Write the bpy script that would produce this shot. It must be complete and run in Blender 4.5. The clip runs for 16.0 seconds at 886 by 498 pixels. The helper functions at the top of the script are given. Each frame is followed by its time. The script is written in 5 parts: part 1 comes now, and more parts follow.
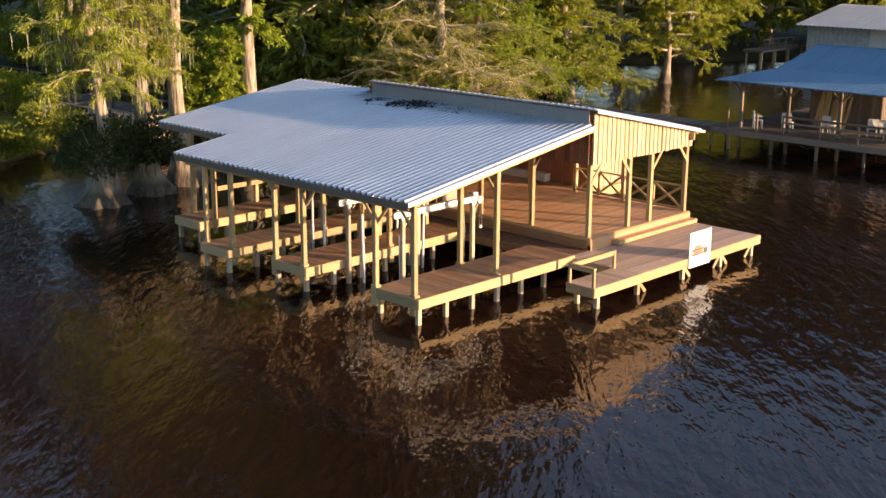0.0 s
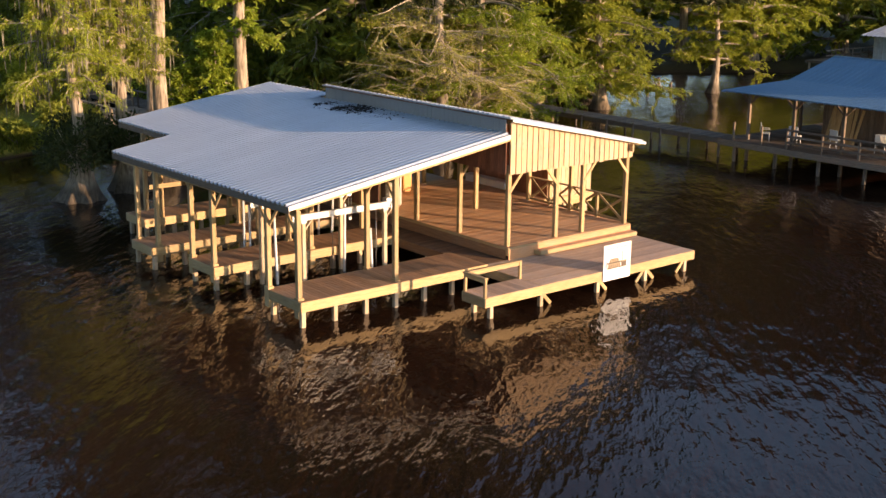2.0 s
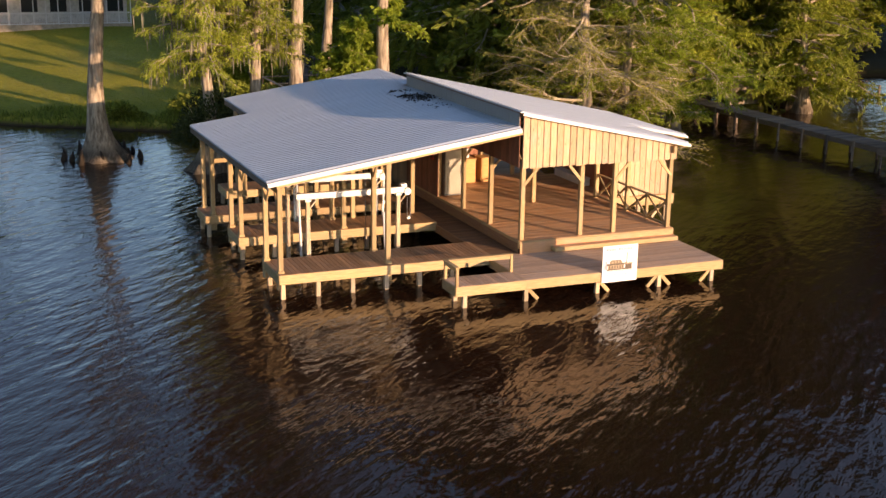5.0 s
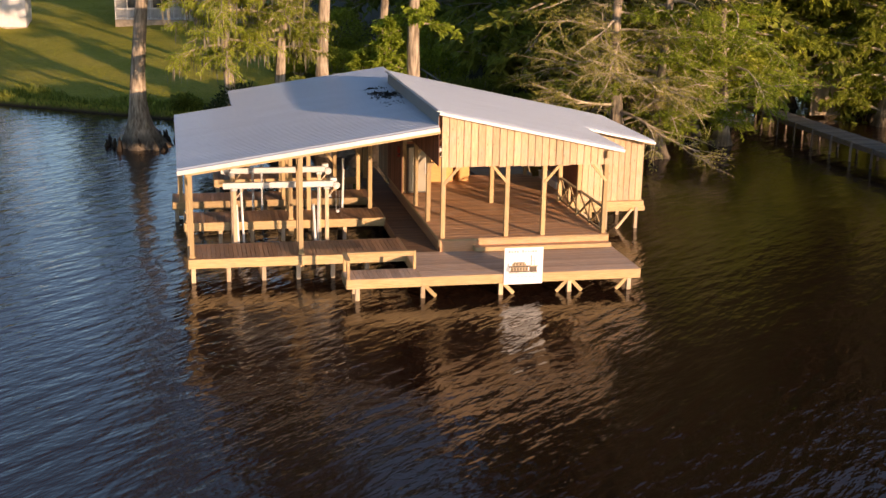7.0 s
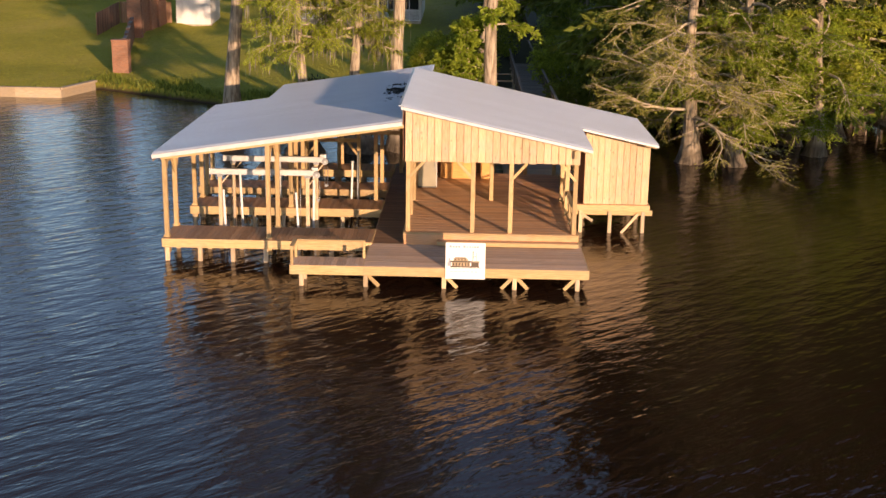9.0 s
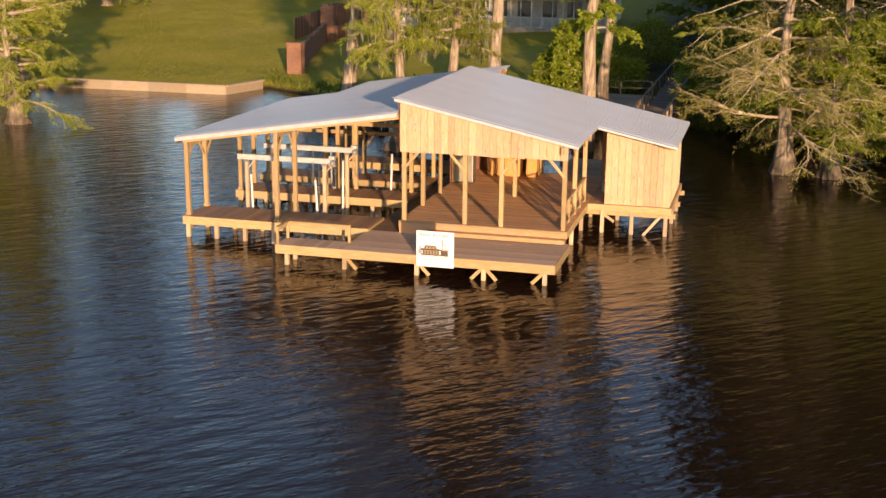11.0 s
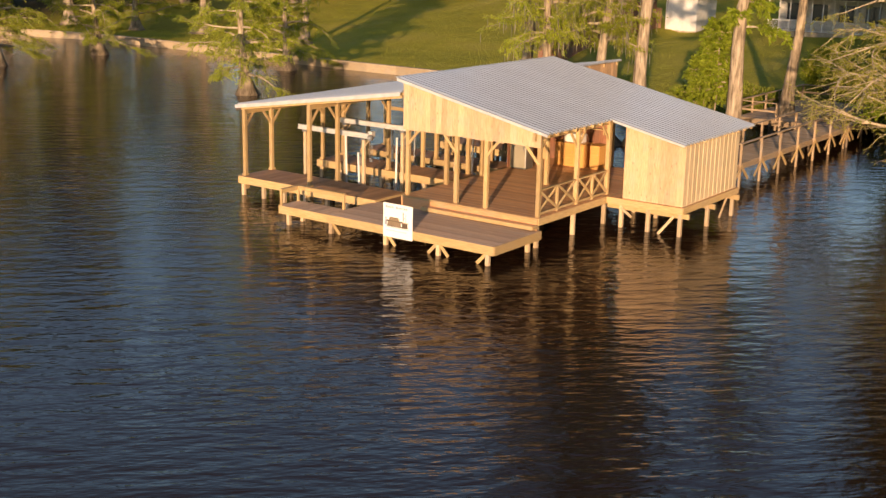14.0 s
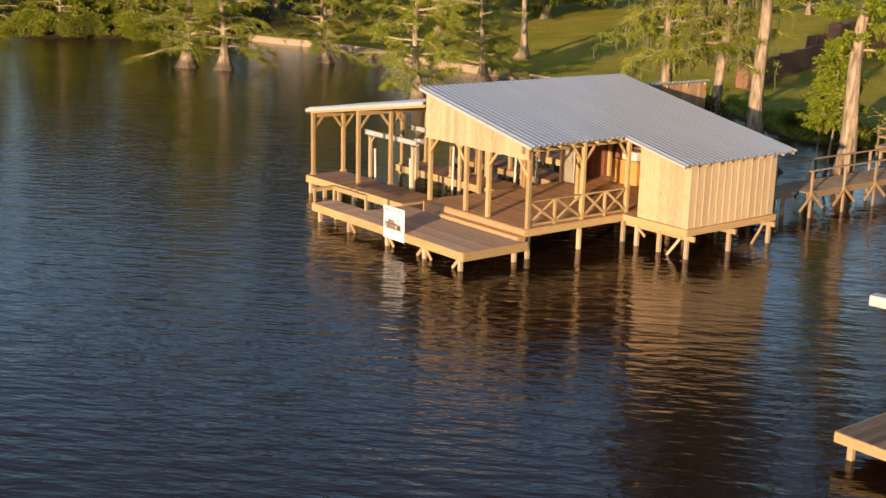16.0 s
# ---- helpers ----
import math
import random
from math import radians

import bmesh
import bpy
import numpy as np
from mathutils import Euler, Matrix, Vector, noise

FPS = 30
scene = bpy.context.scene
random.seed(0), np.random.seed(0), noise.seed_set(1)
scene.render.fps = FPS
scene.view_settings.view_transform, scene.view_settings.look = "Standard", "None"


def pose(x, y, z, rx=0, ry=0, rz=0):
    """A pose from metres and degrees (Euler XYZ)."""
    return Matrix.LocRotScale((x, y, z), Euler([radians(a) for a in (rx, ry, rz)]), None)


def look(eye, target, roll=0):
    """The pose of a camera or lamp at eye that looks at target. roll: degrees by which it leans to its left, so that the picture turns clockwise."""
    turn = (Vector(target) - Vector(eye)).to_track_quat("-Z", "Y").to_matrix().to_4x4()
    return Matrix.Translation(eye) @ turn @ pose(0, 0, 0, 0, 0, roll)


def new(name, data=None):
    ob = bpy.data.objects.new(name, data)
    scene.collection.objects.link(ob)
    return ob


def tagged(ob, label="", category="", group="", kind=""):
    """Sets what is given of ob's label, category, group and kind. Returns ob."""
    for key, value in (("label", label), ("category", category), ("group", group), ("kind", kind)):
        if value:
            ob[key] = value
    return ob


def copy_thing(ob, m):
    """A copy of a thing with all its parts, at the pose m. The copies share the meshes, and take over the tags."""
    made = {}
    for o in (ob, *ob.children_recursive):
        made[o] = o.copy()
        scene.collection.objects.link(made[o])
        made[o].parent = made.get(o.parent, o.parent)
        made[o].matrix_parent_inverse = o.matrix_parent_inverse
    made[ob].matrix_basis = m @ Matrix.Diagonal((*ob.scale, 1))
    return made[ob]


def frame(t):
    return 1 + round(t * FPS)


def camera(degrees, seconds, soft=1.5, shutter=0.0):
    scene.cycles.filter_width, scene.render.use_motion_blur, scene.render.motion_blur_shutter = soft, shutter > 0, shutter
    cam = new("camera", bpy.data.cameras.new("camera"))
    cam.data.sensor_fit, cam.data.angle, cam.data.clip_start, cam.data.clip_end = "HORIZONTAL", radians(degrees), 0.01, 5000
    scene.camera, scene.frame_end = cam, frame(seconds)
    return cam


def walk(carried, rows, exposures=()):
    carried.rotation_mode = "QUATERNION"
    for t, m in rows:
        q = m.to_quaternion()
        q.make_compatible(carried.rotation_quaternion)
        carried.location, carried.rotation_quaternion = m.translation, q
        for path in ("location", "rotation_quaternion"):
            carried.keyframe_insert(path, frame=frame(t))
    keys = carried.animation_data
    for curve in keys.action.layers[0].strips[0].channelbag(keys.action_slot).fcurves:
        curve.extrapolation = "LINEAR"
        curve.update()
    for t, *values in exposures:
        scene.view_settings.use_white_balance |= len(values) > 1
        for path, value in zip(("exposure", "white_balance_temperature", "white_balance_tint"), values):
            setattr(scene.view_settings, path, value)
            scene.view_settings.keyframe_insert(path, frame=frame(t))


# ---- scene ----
cam = camera(39.8, 16.0)

PATH = [
    (0, (-31.688, -24.158, 10.996), (-30.304, -22.806, 10.492), 0.3),
    (0.5, (-30.534, -25.361, 10.957), (-29.193, -23.963, 10.457), 0.3),
    (1, (-29.23, -26.556, 10.995), (-27.932, -25.119, 10.497), 0.4),
    (1.5, (-27.937, -27.799, 11.083), (-26.673, -26.332, 10.584), 0.5),
    (2, (-26.447, -29.029, 11.123), (-25.223, -27.528, 10.624), 0.6),
    (2.5, (-25.037, -30.19, 11.191), (-23.861, -28.651, 10.691), 0.7),
    (3, (-23.667, -31.272, 11.259), (-22.583, -29.668, 10.756), 0.8),
    (3.5, (-22.208, -32.336, 11.258), (-21.234, -30.664, 10.753), 0.9),
    (6, (-13.263, -37.097, 11.294), (-12.66, -35.261, 10.775), 0.8),
    (6.5, (-10.875, -37.944, 11.331), (-10.356, -36.083, 10.814), 0.9),
    (7, (-8.126, -38.699, 11.37), (-7.728, -36.809, 10.852), 1.1),
    (7.5, (-5.698, -39.353, 11.394), (-5.432, -37.44, 10.876), 1.0),
    (8, (-3.283, -39.874, 11.405), (-3.143, -37.948, 10.885), 0.9),
    (8.5, (-0.659, -40.208, 11.361), (-0.623, -38.277, 10.843), 0.9),
    (9, (1.955, -40.297, 11.289), (1.919, -38.365, 10.773), 0.9),
    (11.5, (14.522, -39.729, 10.718), (13.943, -37.88, 10.224), 0.7),
    (12, (16.886, -39.113, 10.667), (16.262, -37.278, 10.173), 1.0),
    (12.5, (19.15, -38.359, 10.621), (18.464, -36.546, 10.127), 1.1),
    (13, (21.672, -37.361, 10.589), (20.892, -35.587, 10.092), 1.3),
    (13.5, (24.279, -36.256, 10.553), (23.395, -34.532, 10.054), 1.4),
    (14, (26.89, -35.003, 10.552), (25.759, -33.432, 10.049), 1.2),
    (14.5, (29.365, -33.537, 10.592), (28.083, -32.088, 10.085), 1.2),
    (15, (31.796, -31.975, 10.662), (30.431, -30.603, 10.157), 1.3),
    (15.5, (34.127, -30.095, 10.742), (32.676, -28.812, 10.245), 1.3),
    (16, (36.538, -27.952, 10.783), (35.013, -26.754, 10.295), 1.4),
]
walk(cam, [(t, look(e, a, r)) for t, e, a, r in PATH], exposures=[(0, 1.24, 6500, 17), (1.5, 1.08, 6500, 17), (3.5, 0.90, 6500, 18), (6.0, 0.67, 6500, 20), (9.0, 0.62, 6500, 20), (12.0, 0.54, 6850, 17), (14.0, 0.545, 7000, 16), (16.0, 0.59, 6700, 14)])

# ---- world and sun ----
SUN = Vector((math.sin(radians(26)) * math.cos(radians(7.2)), -math.cos(radians(26)) * math.cos(radians(7.2)), math.sin(radians(7.2))))
world = bpy.data.worlds.new("world")
scene.world = world
world.use_nodes = True
wn = world.node_tree.nodes
sky = wn.new("ShaderNodeTexSky")
sky.sky_type = "NISHITA"
sky.sun_disc = False
sky.sun_elevation = radians(11)
sky.sun_rotation = math.atan2(SUN.x, SUN.y)
sky.air_density, sky.dust_density, sky.ozone_density = 1.0, 0.6, 2.2
wn["Background"].inputs["Strength"].default_value = 0.14
world.node_tree.links.new(sky.outputs["Color"], wn["Background"].inputs["Color"])
sun_data = bpy.data.lights.new("sun", "SUN")
sun_data.energy, sun_data.angle, sun_data.color = 5.0, radians(0.6), (1.0, 0.685, 0.42)
sun = new("sun", sun_data)
sun.matrix_world = look(SUN * 100, (0, 0, 0))


# ---- materials ----
def mat(name, rough=0.6, metal=0.0, spec=0.5):
    m = bpy.data.materials.new(name)
    m.use_nodes = True
    n = m.node_tree.nodes
    b = n["Principled BSDF"]
    b.inputs["Roughness"].default_value = rough
    b.inputs["Metallic"].default_value = metal
    b.inputs["Specular IOR Level"].default_value = spec
    return m, n, m.node_tree.links, b


def ramp(n, stops):
    r = n.new("ShaderNodeValToRGB")
    e = r.color_ramp.elements
    while len(e) < len(stops):
        e.new(0.5)
    for s, (p, c) in zip(e, stops):
        s.position, s.color = p, (*c, 1)
    return r


def noise_tex(n, l, scale, detail=4.0, stretch=(1, 1, 1), coord="Object", rough=0.55):
    tc, mp, t = n.new("ShaderNodeTexCoord"), n.new("ShaderNodeMapping"), n.new("ShaderNodeTexNoise")
    mp.inputs["Scale"].default_value = stretch
    t.inputs["Scale"].default_value, t.inputs["Detail"].default_value = scale, detail
    t.inputs["Roughness"].default_value = rough
    l.new(tc.outputs[coord], mp.inputs["Vector"])
    l.new(mp.outputs["Vector"], t.inputs["Vector"])
    return t


def bump(n, l, b, height, strength, distance=0.02):
    k = n.new("ShaderNodeBump")
    k.inputs["Strength"].default_value, k.inputs["Distance"].default_value = strength, distance
    l.new(height, k.inputs["Height"])
    l.new(k.outputs["Normal"], b.inputs["Normal"])
    return k


def mix(n, l, a, b_, fac, kind="MIX"):
    m = n.new("ShaderNodeMix")
    m.data_type, m.blend_type = "RGBA", kind
    for k, v in ((0, fac), (6, a), (7, b_)):
        if hasattr(v, "is_linked"):
            l.new(v, m.inputs[k])
        else:
            m.inputs[k].default_value = v if k == 0 else (*v, 1)
    return m.outputs[2]


def wood(name, dark, light, rough=0.7, vary=0.35, weather=0.25, knots=0.0):
    """Sawn timber, the grain along the piece's own x, each piece of its own tone and its own stretch of grain."""
    m, n, l, b = mat(name, rough, spec=0.3)
    grain = noise_tex(n, l, 9.0, 6, (0.35, 6, 6))
    blot = noise_tex(n, l, 1.6, 3)
    info = n.new("ShaderNodeObjectInfo")
    r = ramp(n, [(0.3, dark), (0.72, light)])
    for t in (grain, blot):
        off, mp = n.new("ShaderNodeVectorMath"), t.inputs["Vector"].links[0].from_node
        off.operation = "SCALE"
        off.inputs[0].default_value = (37.0, 11.0, 5.0)
        l.new(info.outputs["Random"], off.inputs["Scale"])
        l.new(off.outputs["Vector"], mp.inputs["Location"])
    l.new(grain.outputs["Fac"], r.inputs["Fac"])
    body = r.outputs["Color"]
    if knots:
        spot = n.new("ShaderNodeTexVoronoi")
        spot.inputs["Scale"].default_value = 1.0
        sm = n.new("ShaderNodeMapping")
        sm.inputs["Scale"].default_value = (2.4, 5.5, 5.5)
        l.new(grain.inputs["Vector"].links[0].from_node.inputs["Vector"].links[0].from_socket, sm.inputs["Vector"])
        l.new(grain.inputs["Vector"].links[0].from_node.inputs["Location"].links[0].from_socket, sm.inputs["Location"])
        l.new(sm.outputs["Vector"], spot.inputs["Vector"])
        kr = ramp(n, [(0.05, (knots,) * 3), (0.16, (0, 0, 0))])
        l.new(spot.outputs["Distance"], kr.inputs["Fac"])
        body = mix(n, l, body, tuple(0.42 * c for c in dark), kr.outputs["Color"])
    hsv = n.new("ShaderNodeHueSaturation")
    mr = n.new("ShaderNodeMapRange")
    mr.inputs["To Min"].default_value, mr.inputs["To Max"].default_value = 1 - vary, 1 + vary
    l.new(info.outputs["Random"], mr.inputs["Value"])
    l.new(mr.outputs["Result"], hsv.inputs["Value"])
    grey = tuple(0.33 * sum(light) * k for k in (0.8, 0.76, 0.7))
    br = ramp(n, [(0.45, (0, 0, 0)), (0.75, (weather,) * 3)])
    l.new(blot.outputs["Fac"], br.inputs["Fac"])
    l.new(mix(n, l, body, grey, br.outputs["Color"]), hsv.inputs["Color"])
    l.new(hsv.outputs["Color"], b.inputs["Base Color"])
    bump(n, l, b, grain.outputs["Fac"], 0.35, 0.01)
    return m


PINE = wood("fresh_pine", (0.355, 0.23, 0.1), (0.525, 0.39, 0.195), 0.65, 0.2, 0.2)
DECK = wood("deck_board", (0.41, 0.20, 0.088), (0.64, 0.37, 0.185), 0.5, 0.2, 0.3)
# Gangway boards darkened so their colour carries the deep shade they lie in
SHADED = wood("shade_dark_gangway_board", (0.13, 0.068, 0.034), (0.25, 0.145, 0.08), 0.65, 0.25, 0.25)
DOCK = wood("dock_board", (0.25, 0.13, 0.06), (0.43, 0.25, 0.135), 0.6, 0.25, 0.3)
# Paler weathered deck boards, with a sunlit look put into the tone
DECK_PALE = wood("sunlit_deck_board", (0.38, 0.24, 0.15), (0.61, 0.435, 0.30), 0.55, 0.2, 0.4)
BOARD = wood("siding_board", (0.40, 0.265, 0.145), (0.605, 0.45, 0.28), 0.7, 0.17, 0.35, 0.75)
# Darker copy of siding_board; the shade of the gaps is put into it
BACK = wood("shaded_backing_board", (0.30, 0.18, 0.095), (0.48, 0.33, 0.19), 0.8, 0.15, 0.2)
# Paler siding copy: brightness is put into the side wall, which gets less sun
BOARD_LIT = wood("lit_batten_board", (0.48, 0.365, 0.215), (0.69, 0.56, 0.365), 0.7, 0.09, 0.2, 0.5)
PILE = wood("wet_pile", (0.36, 0.26, 0.155), (0.62, 0.48, 0.31), 0.6, 0.25, 0.4)
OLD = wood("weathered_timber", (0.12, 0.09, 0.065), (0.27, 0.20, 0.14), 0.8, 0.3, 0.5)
WALK = wood("sunbleached_timber", (0.24, 0.165, 0.10), (0.46, 0.345, 0.22), 0.8, 0.25, 0.45)
PLY = wood("plywood", (0.55, 0.28, 0.08), (0.70, 0.40, 0.13), 0.5, 0.1, 0.05)
TANWALL = wood("tan_wall_board", (0.33, 0.20, 0.105), (0.55, 0.375, 0.22), 0.75, 0.2, 0.25)
DARKRED = wood("dark_red_board", (0.17, 0.07, 0.04), (0.36, 0.165, 0.095), 0.75, 0.25, 0.25)
FENCE = wood("cedar_fence", (0.22, 0.11, 0.06), (0.42, 0.235, 0.14), 0.8, 0.3, 0.3)


def metal_roof(name, tint, rough=0.38, metal=0.75):
    m, n, l, b = mat(name, rough, metal)
    a = noise_tex(n, l, 0.7, 4, (0.35, 1.4, 1))
    s = noise_tex(n, l, 14.0, 3, (0.2, 1, 1))
    r = ramp(n, [(0.3, tuple(0.9 * c for c in tint)), (0.7, tint)])
    l.new(a.outputs["Fac"], r.inputs["Fac"])
    l.new(r.outputs["Color"], b.inputs["Base Color"])
    q = ramp(n, [(0.35, (rough - 0.03,) * 3), (0.7, (rough + 0.05,) * 3)])
    l.new(s.outputs["Fac"], q.inputs["Fac"])
    l.new(q.outputs["Color"], b.inputs["Roughness"])
    bump(n, l, b, s.outputs["Fac"], 0.006, 0.01)
    return m


ROOF = metal_roof("galvanised_sheet", (0.475, 0.52, 0.565), 0.34, 0.5)
ROOF_BLUE = metal_roof("blue_sheet", (0.13, 0.245, 0.35), 0.5, 0.15)
ROOF_GREY = metal_roof("grey_sheet", (0.7, 0.7, 0.7), 0.45, 0.4)


def paint(name, colour, rough=0.5, metal=0.0, grime=0.25):
    m, n, l, b = mat(name, rough, metal)
    a = noise_tex(n, l, 3.0, 5)
    r = ramp(n, [(0.35, tuple(c * (1 - grime) for c in colour)), (0.6, colour)])
    l.new(a.outputs["Fac"], r.inputs["Fac"])
    l.new(r.outputs["Color"], b.inputs["Base Color"])
    return m


WHITE = paint("white_paint", (0.70, 0.69, 0.66), 0.45, grime=0.12)
ALU = paint("white_aluminium", (0.62, 0.62, 0.61), 0.35, 0.25, 0.15)
PVC = paint("white_pvc", (0.72, 0.72, 0.70), 0.3, grime=0.08)
STEEL = paint("dull_steel", (0.42, 0.42, 0.42), 0.45, 0.9, 0.3)
BLACK = paint("black_plastic", (0.02, 0.02, 0.02), 0.5)
TAN = paint("tan_enamel", (0.32, 0.29, 0.215), 0.4, grime=0.1)
REDCLOTH = paint("red_cloth", (0.45, 0.05, 0.03), 0.8, grime=0.2)
SLATE = paint("slate_enamel", (0.09, 0.088, 0.08), 0.45, grime=0.2)
SIDING = paint("grey_green_siding", (0.52, 0.56, 0.55), 0.6)
FLASH = metal_roof("dull_flashing", (0.30, 0.30, 0.29), 0.55, 0.3)
HOUSE = paint("pale_house_wall", (0.62, 0.60, 0.55), 0.7)
SHINGLE = paint("dark_shingle", (0.07, 0.065, 0.06), 0.9)
LITTER = paint("wet_leaves", (0.022, 0.018, 0.013), 0.7)
SEAWALL = wood("seawall_timber", (0.30, 0.23, 0.15), (0.49, 0.39, 0.265), 0.85, 0.18, 0.4)
BARK_FLAT = paint("cap_concrete", (0.46, 0.38, 0.28), 0.85, grime=0.35)
INK = paint("sign_ink", (0.10, 0.075, 0.05), 0.6)
INK_BLUE = paint("sign_grey", (0.33, 0.36, 0.42), 0.6)
INK_TAN = paint("sign_tan", (0.40, 0.30, 0.19), 0.6)
SIGN = paint("sign_panel", (0.82, 0.81, 0.78), 0.4, grime=0.04)


def water_mat():
    m, n, l, b = mat("lake_water", 0.09)
    b.inputs["IOR"].default_value = 1.333
    b.inputs["Specular Tint"].default_value = (1.0, 0.825, 0.68, 1)
    b.inputs["Base Color"].default_value = (0.018, 0.008, 0.004, 1)
    big = noise_tex(n, l, 0.16, 2, (1, 1, 1))

    def wave(scale, along, across, turn, detail):
        t = noise_tex(n, l, scale, detail, (1 / along, 1 / across, 1), rough=0.5)
        mp = t.inputs["Vector"].links[0].from_node
        mp.vector_type = "TEXTURE"
        mp.inputs["Rotation"].default_value = (0, 0, radians(turn))
        return t

    w1 = wave(1.65, 0.42, 1.25, 44, 3)
    w2 = wave(3.6, 0.5, 1.2, 40, 2)
    w0 = wave(0.5, 0.5, 1.2, 52, 2)
    gust = ramp(n, [(0.3, (0.6,) * 3), (0.7, (1,) * 3)])
    l.new(big.outputs["Fac"], gust.inputs["Fac"])
    swell = n.new("ShaderNodeMath")
    swell.operation = "MULTIPLY_ADD"
    l.new(w0.outputs["Fac"], swell.inputs[0])
    swell.inputs[1].default_value = 0.45
    l.new(w1.outputs["Fac"], swell.inputs[2])
    mul = n.new("ShaderNodeMath")
    mul.operation = "MULTIPLY_ADD"
    l.new(w2.outputs["Fac"], mul.inputs[0])
    mul.inputs[1].default_value = 0.28
    l.new(swell.outputs[0], mul.inputs[2])
    h = n.new("ShaderNodeMath")
    h.operation = "MULTIPLY"
    l.new(mul.outputs[0], h.inputs[0])
    l.new(gust.outputs["Color"], h.inputs[1])
    # calmer water in the lee of the wooded bank
    tc, xyz, add = n.new("ShaderNodeTexCoord"), n.new("ShaderNodeSeparateXYZ"), n.new("ShaderNodeMath")
    l.new(tc.outputs["Object"], xyz.inputs[0])
    l.new(xyz.outputs["X"], add.inputs[0])
    l.new(xyz.outputs["Y"], add.inputs[1])
    calm, lee = n.new("ShaderNodeMapRange"), n.new("ShaderNodeMath")
    for k, v in (("From Min", 0.0), ("From Max", 18.0), ("To Min", 1.0), ("To Max", 0.85)):
        calm.inputs[k].default_value = v
    l.new(add.outputs[0], calm.inputs["Value"])
    lee.operation = "MULTIPLY"
    l.new(h.outputs[0], lee.inputs[0])
    l.new(calm.outputs["Result"], lee.inputs[1])
    bump(n, l, b, lee.outputs[0], 1.0, 0.072)
    return m


WATER = water_mat()


def ground_mat():
    m, n, l, b = mat("lawn_and_bank", 0.9, spec=0.15)
    geo = n.new("ShaderNodeNewGeometry")
    a = noise_tex(n, l, 0.12, 4)
    f = noise_tex(n, l, 3.0, 5)
    g = ramp(n, [(0.25, (0.225, 0.225, 0.02)), (0.5, (0.325, 0.295, 0.032)), (0.75, (0.42, 0.335, 0.065))])
    l.new(a.outputs["Fac"], g.inputs["Fac"])
    fine = ramp(n, [(0.3, (0.8,) * 3), (0.7, (1.1,) * 3)])
    l.new(f.outputs["Fac"], fine.inputs["Fac"])
    col = mix(n, l, g.outputs["Color"], fine.outputs["Color"], 1.0, "MULTIPLY")
    # mud below the bank, leaf litter under the wood
    sep = n.new("ShaderNodeSeparateXYZ")
    l.new(geo.outputs["Position"], sep.inputs["Vector"])
    low = n.new("ShaderNodeMapRange")
    low.inputs["From Min"].default_value, low.inputs["From Max"].default_value = 0.05, 0.3
    l.new(sep.outputs["Z"], low.inputs["Value"])
    litter = n.new("ShaderNodeMapRange")
    litter.inputs["From Min"].default_value, litter.inputs["From Max"].default_value = -3.0, 3.0
    l.new(sep.outputs["X"], litter.inputs["Value"])
    left = n.new("ShaderNodeMapRange")
    left.inputs["From Min"].default_value, left.inputs["From Max"].default_value = -80.0, -86.0
    l.new(sep.outputs["X"], left.inputs["Value"])
    both = n.new("ShaderNodeMath")
    both.operation = "MAXIMUM"
    l.new(litter.outputs["Result"], both.inputs[0])
    l.new(left.outputs["Result"], both.inputs[1])
    wood_floor = mix(n, l, (0.05, 0.035, 0.02), (0.06, 0.06, 0.02), f.outputs["Fac"])
    col = mix(n, l, col, wood_floor, both.outputs[0])
    col = mix(n, l, (0.05, 0.035, 0.02), col, low.outputs["Result"])
    l.new(col, b.inputs["Base Color"])
    bump(n, l, b, f.outputs["Fac"], 0.6, 0.12)
    return m


GROUND = ground_mat()


def leaf_mat(name, a, b_, trans=0.35):
    m, n, l, b = mat(name, 0.55, spec=0.25)
    geo = n.new("ShaderNodeNewGeometry")
    info = n.new("ShaderNodeObjectInfo")
    r = ramp(n, [(0.0, a), (1.0, b_)])
    l.new(geo.outputs["Random Per Island"], r.inputs["Fac"])
    hsv = n.new("ShaderNodeHueSaturation")
    mr = n.new("ShaderNodeMapRange")
    mr.inputs["To Min"].default_value, mr.inputs["To Max"].default_value = 0.8, 1.2
    l.new(info.outputs["Random"], mr.inputs["Value"])
    l.new(mr.outputs["Result"], hsv.inputs["Value"])
    l.new(r.outputs["Color"], hsv.inputs["Color"])
    l.new(hsv.outputs["Color"], b.inputs["Base Color"])
    t, ms = n.new("ShaderNodeBsdfTranslucent"), n.new("ShaderNodeMixShader")
    l.new(hsv.outputs["Color"], t.inputs["Color"])
    ms.inputs["Fac"].default_value = trans
    l.new(b.outputs["BSDF"], ms.inputs[1])
    l.new(t.outputs["BSDF"], ms.inputs[2])
    l.new(ms.outputs["Shader"], n["Material Output"].inputs["Surface"])
    return m


LEAF = leaf_mat("cypress_needles", (0.205, 0.25, 0.02), (0.41, 0.45, 0.055), 0.52)
LEAF_DARK = leaf_mat("shade_needles", (0.14, 0.18, 0.024), (0.33, 0.36, 0.052), 0.48)
LEAF_OLIVE = leaf_mat("thin_olive_needles", (0.22, 0.22, 0.035), (0.42, 0.40, 0.085), 0.5)
LEAF_BROAD = leaf_mat("broad_leaves", (0.18, 0.25, 0.018), (0.37, 0.44, 0.042), 0.55)
LEAF_MID = leaf_mat("woodland_leaves", (0.20, 0.235, 0.018), (0.41, 0.44, 0.045), 0.5)
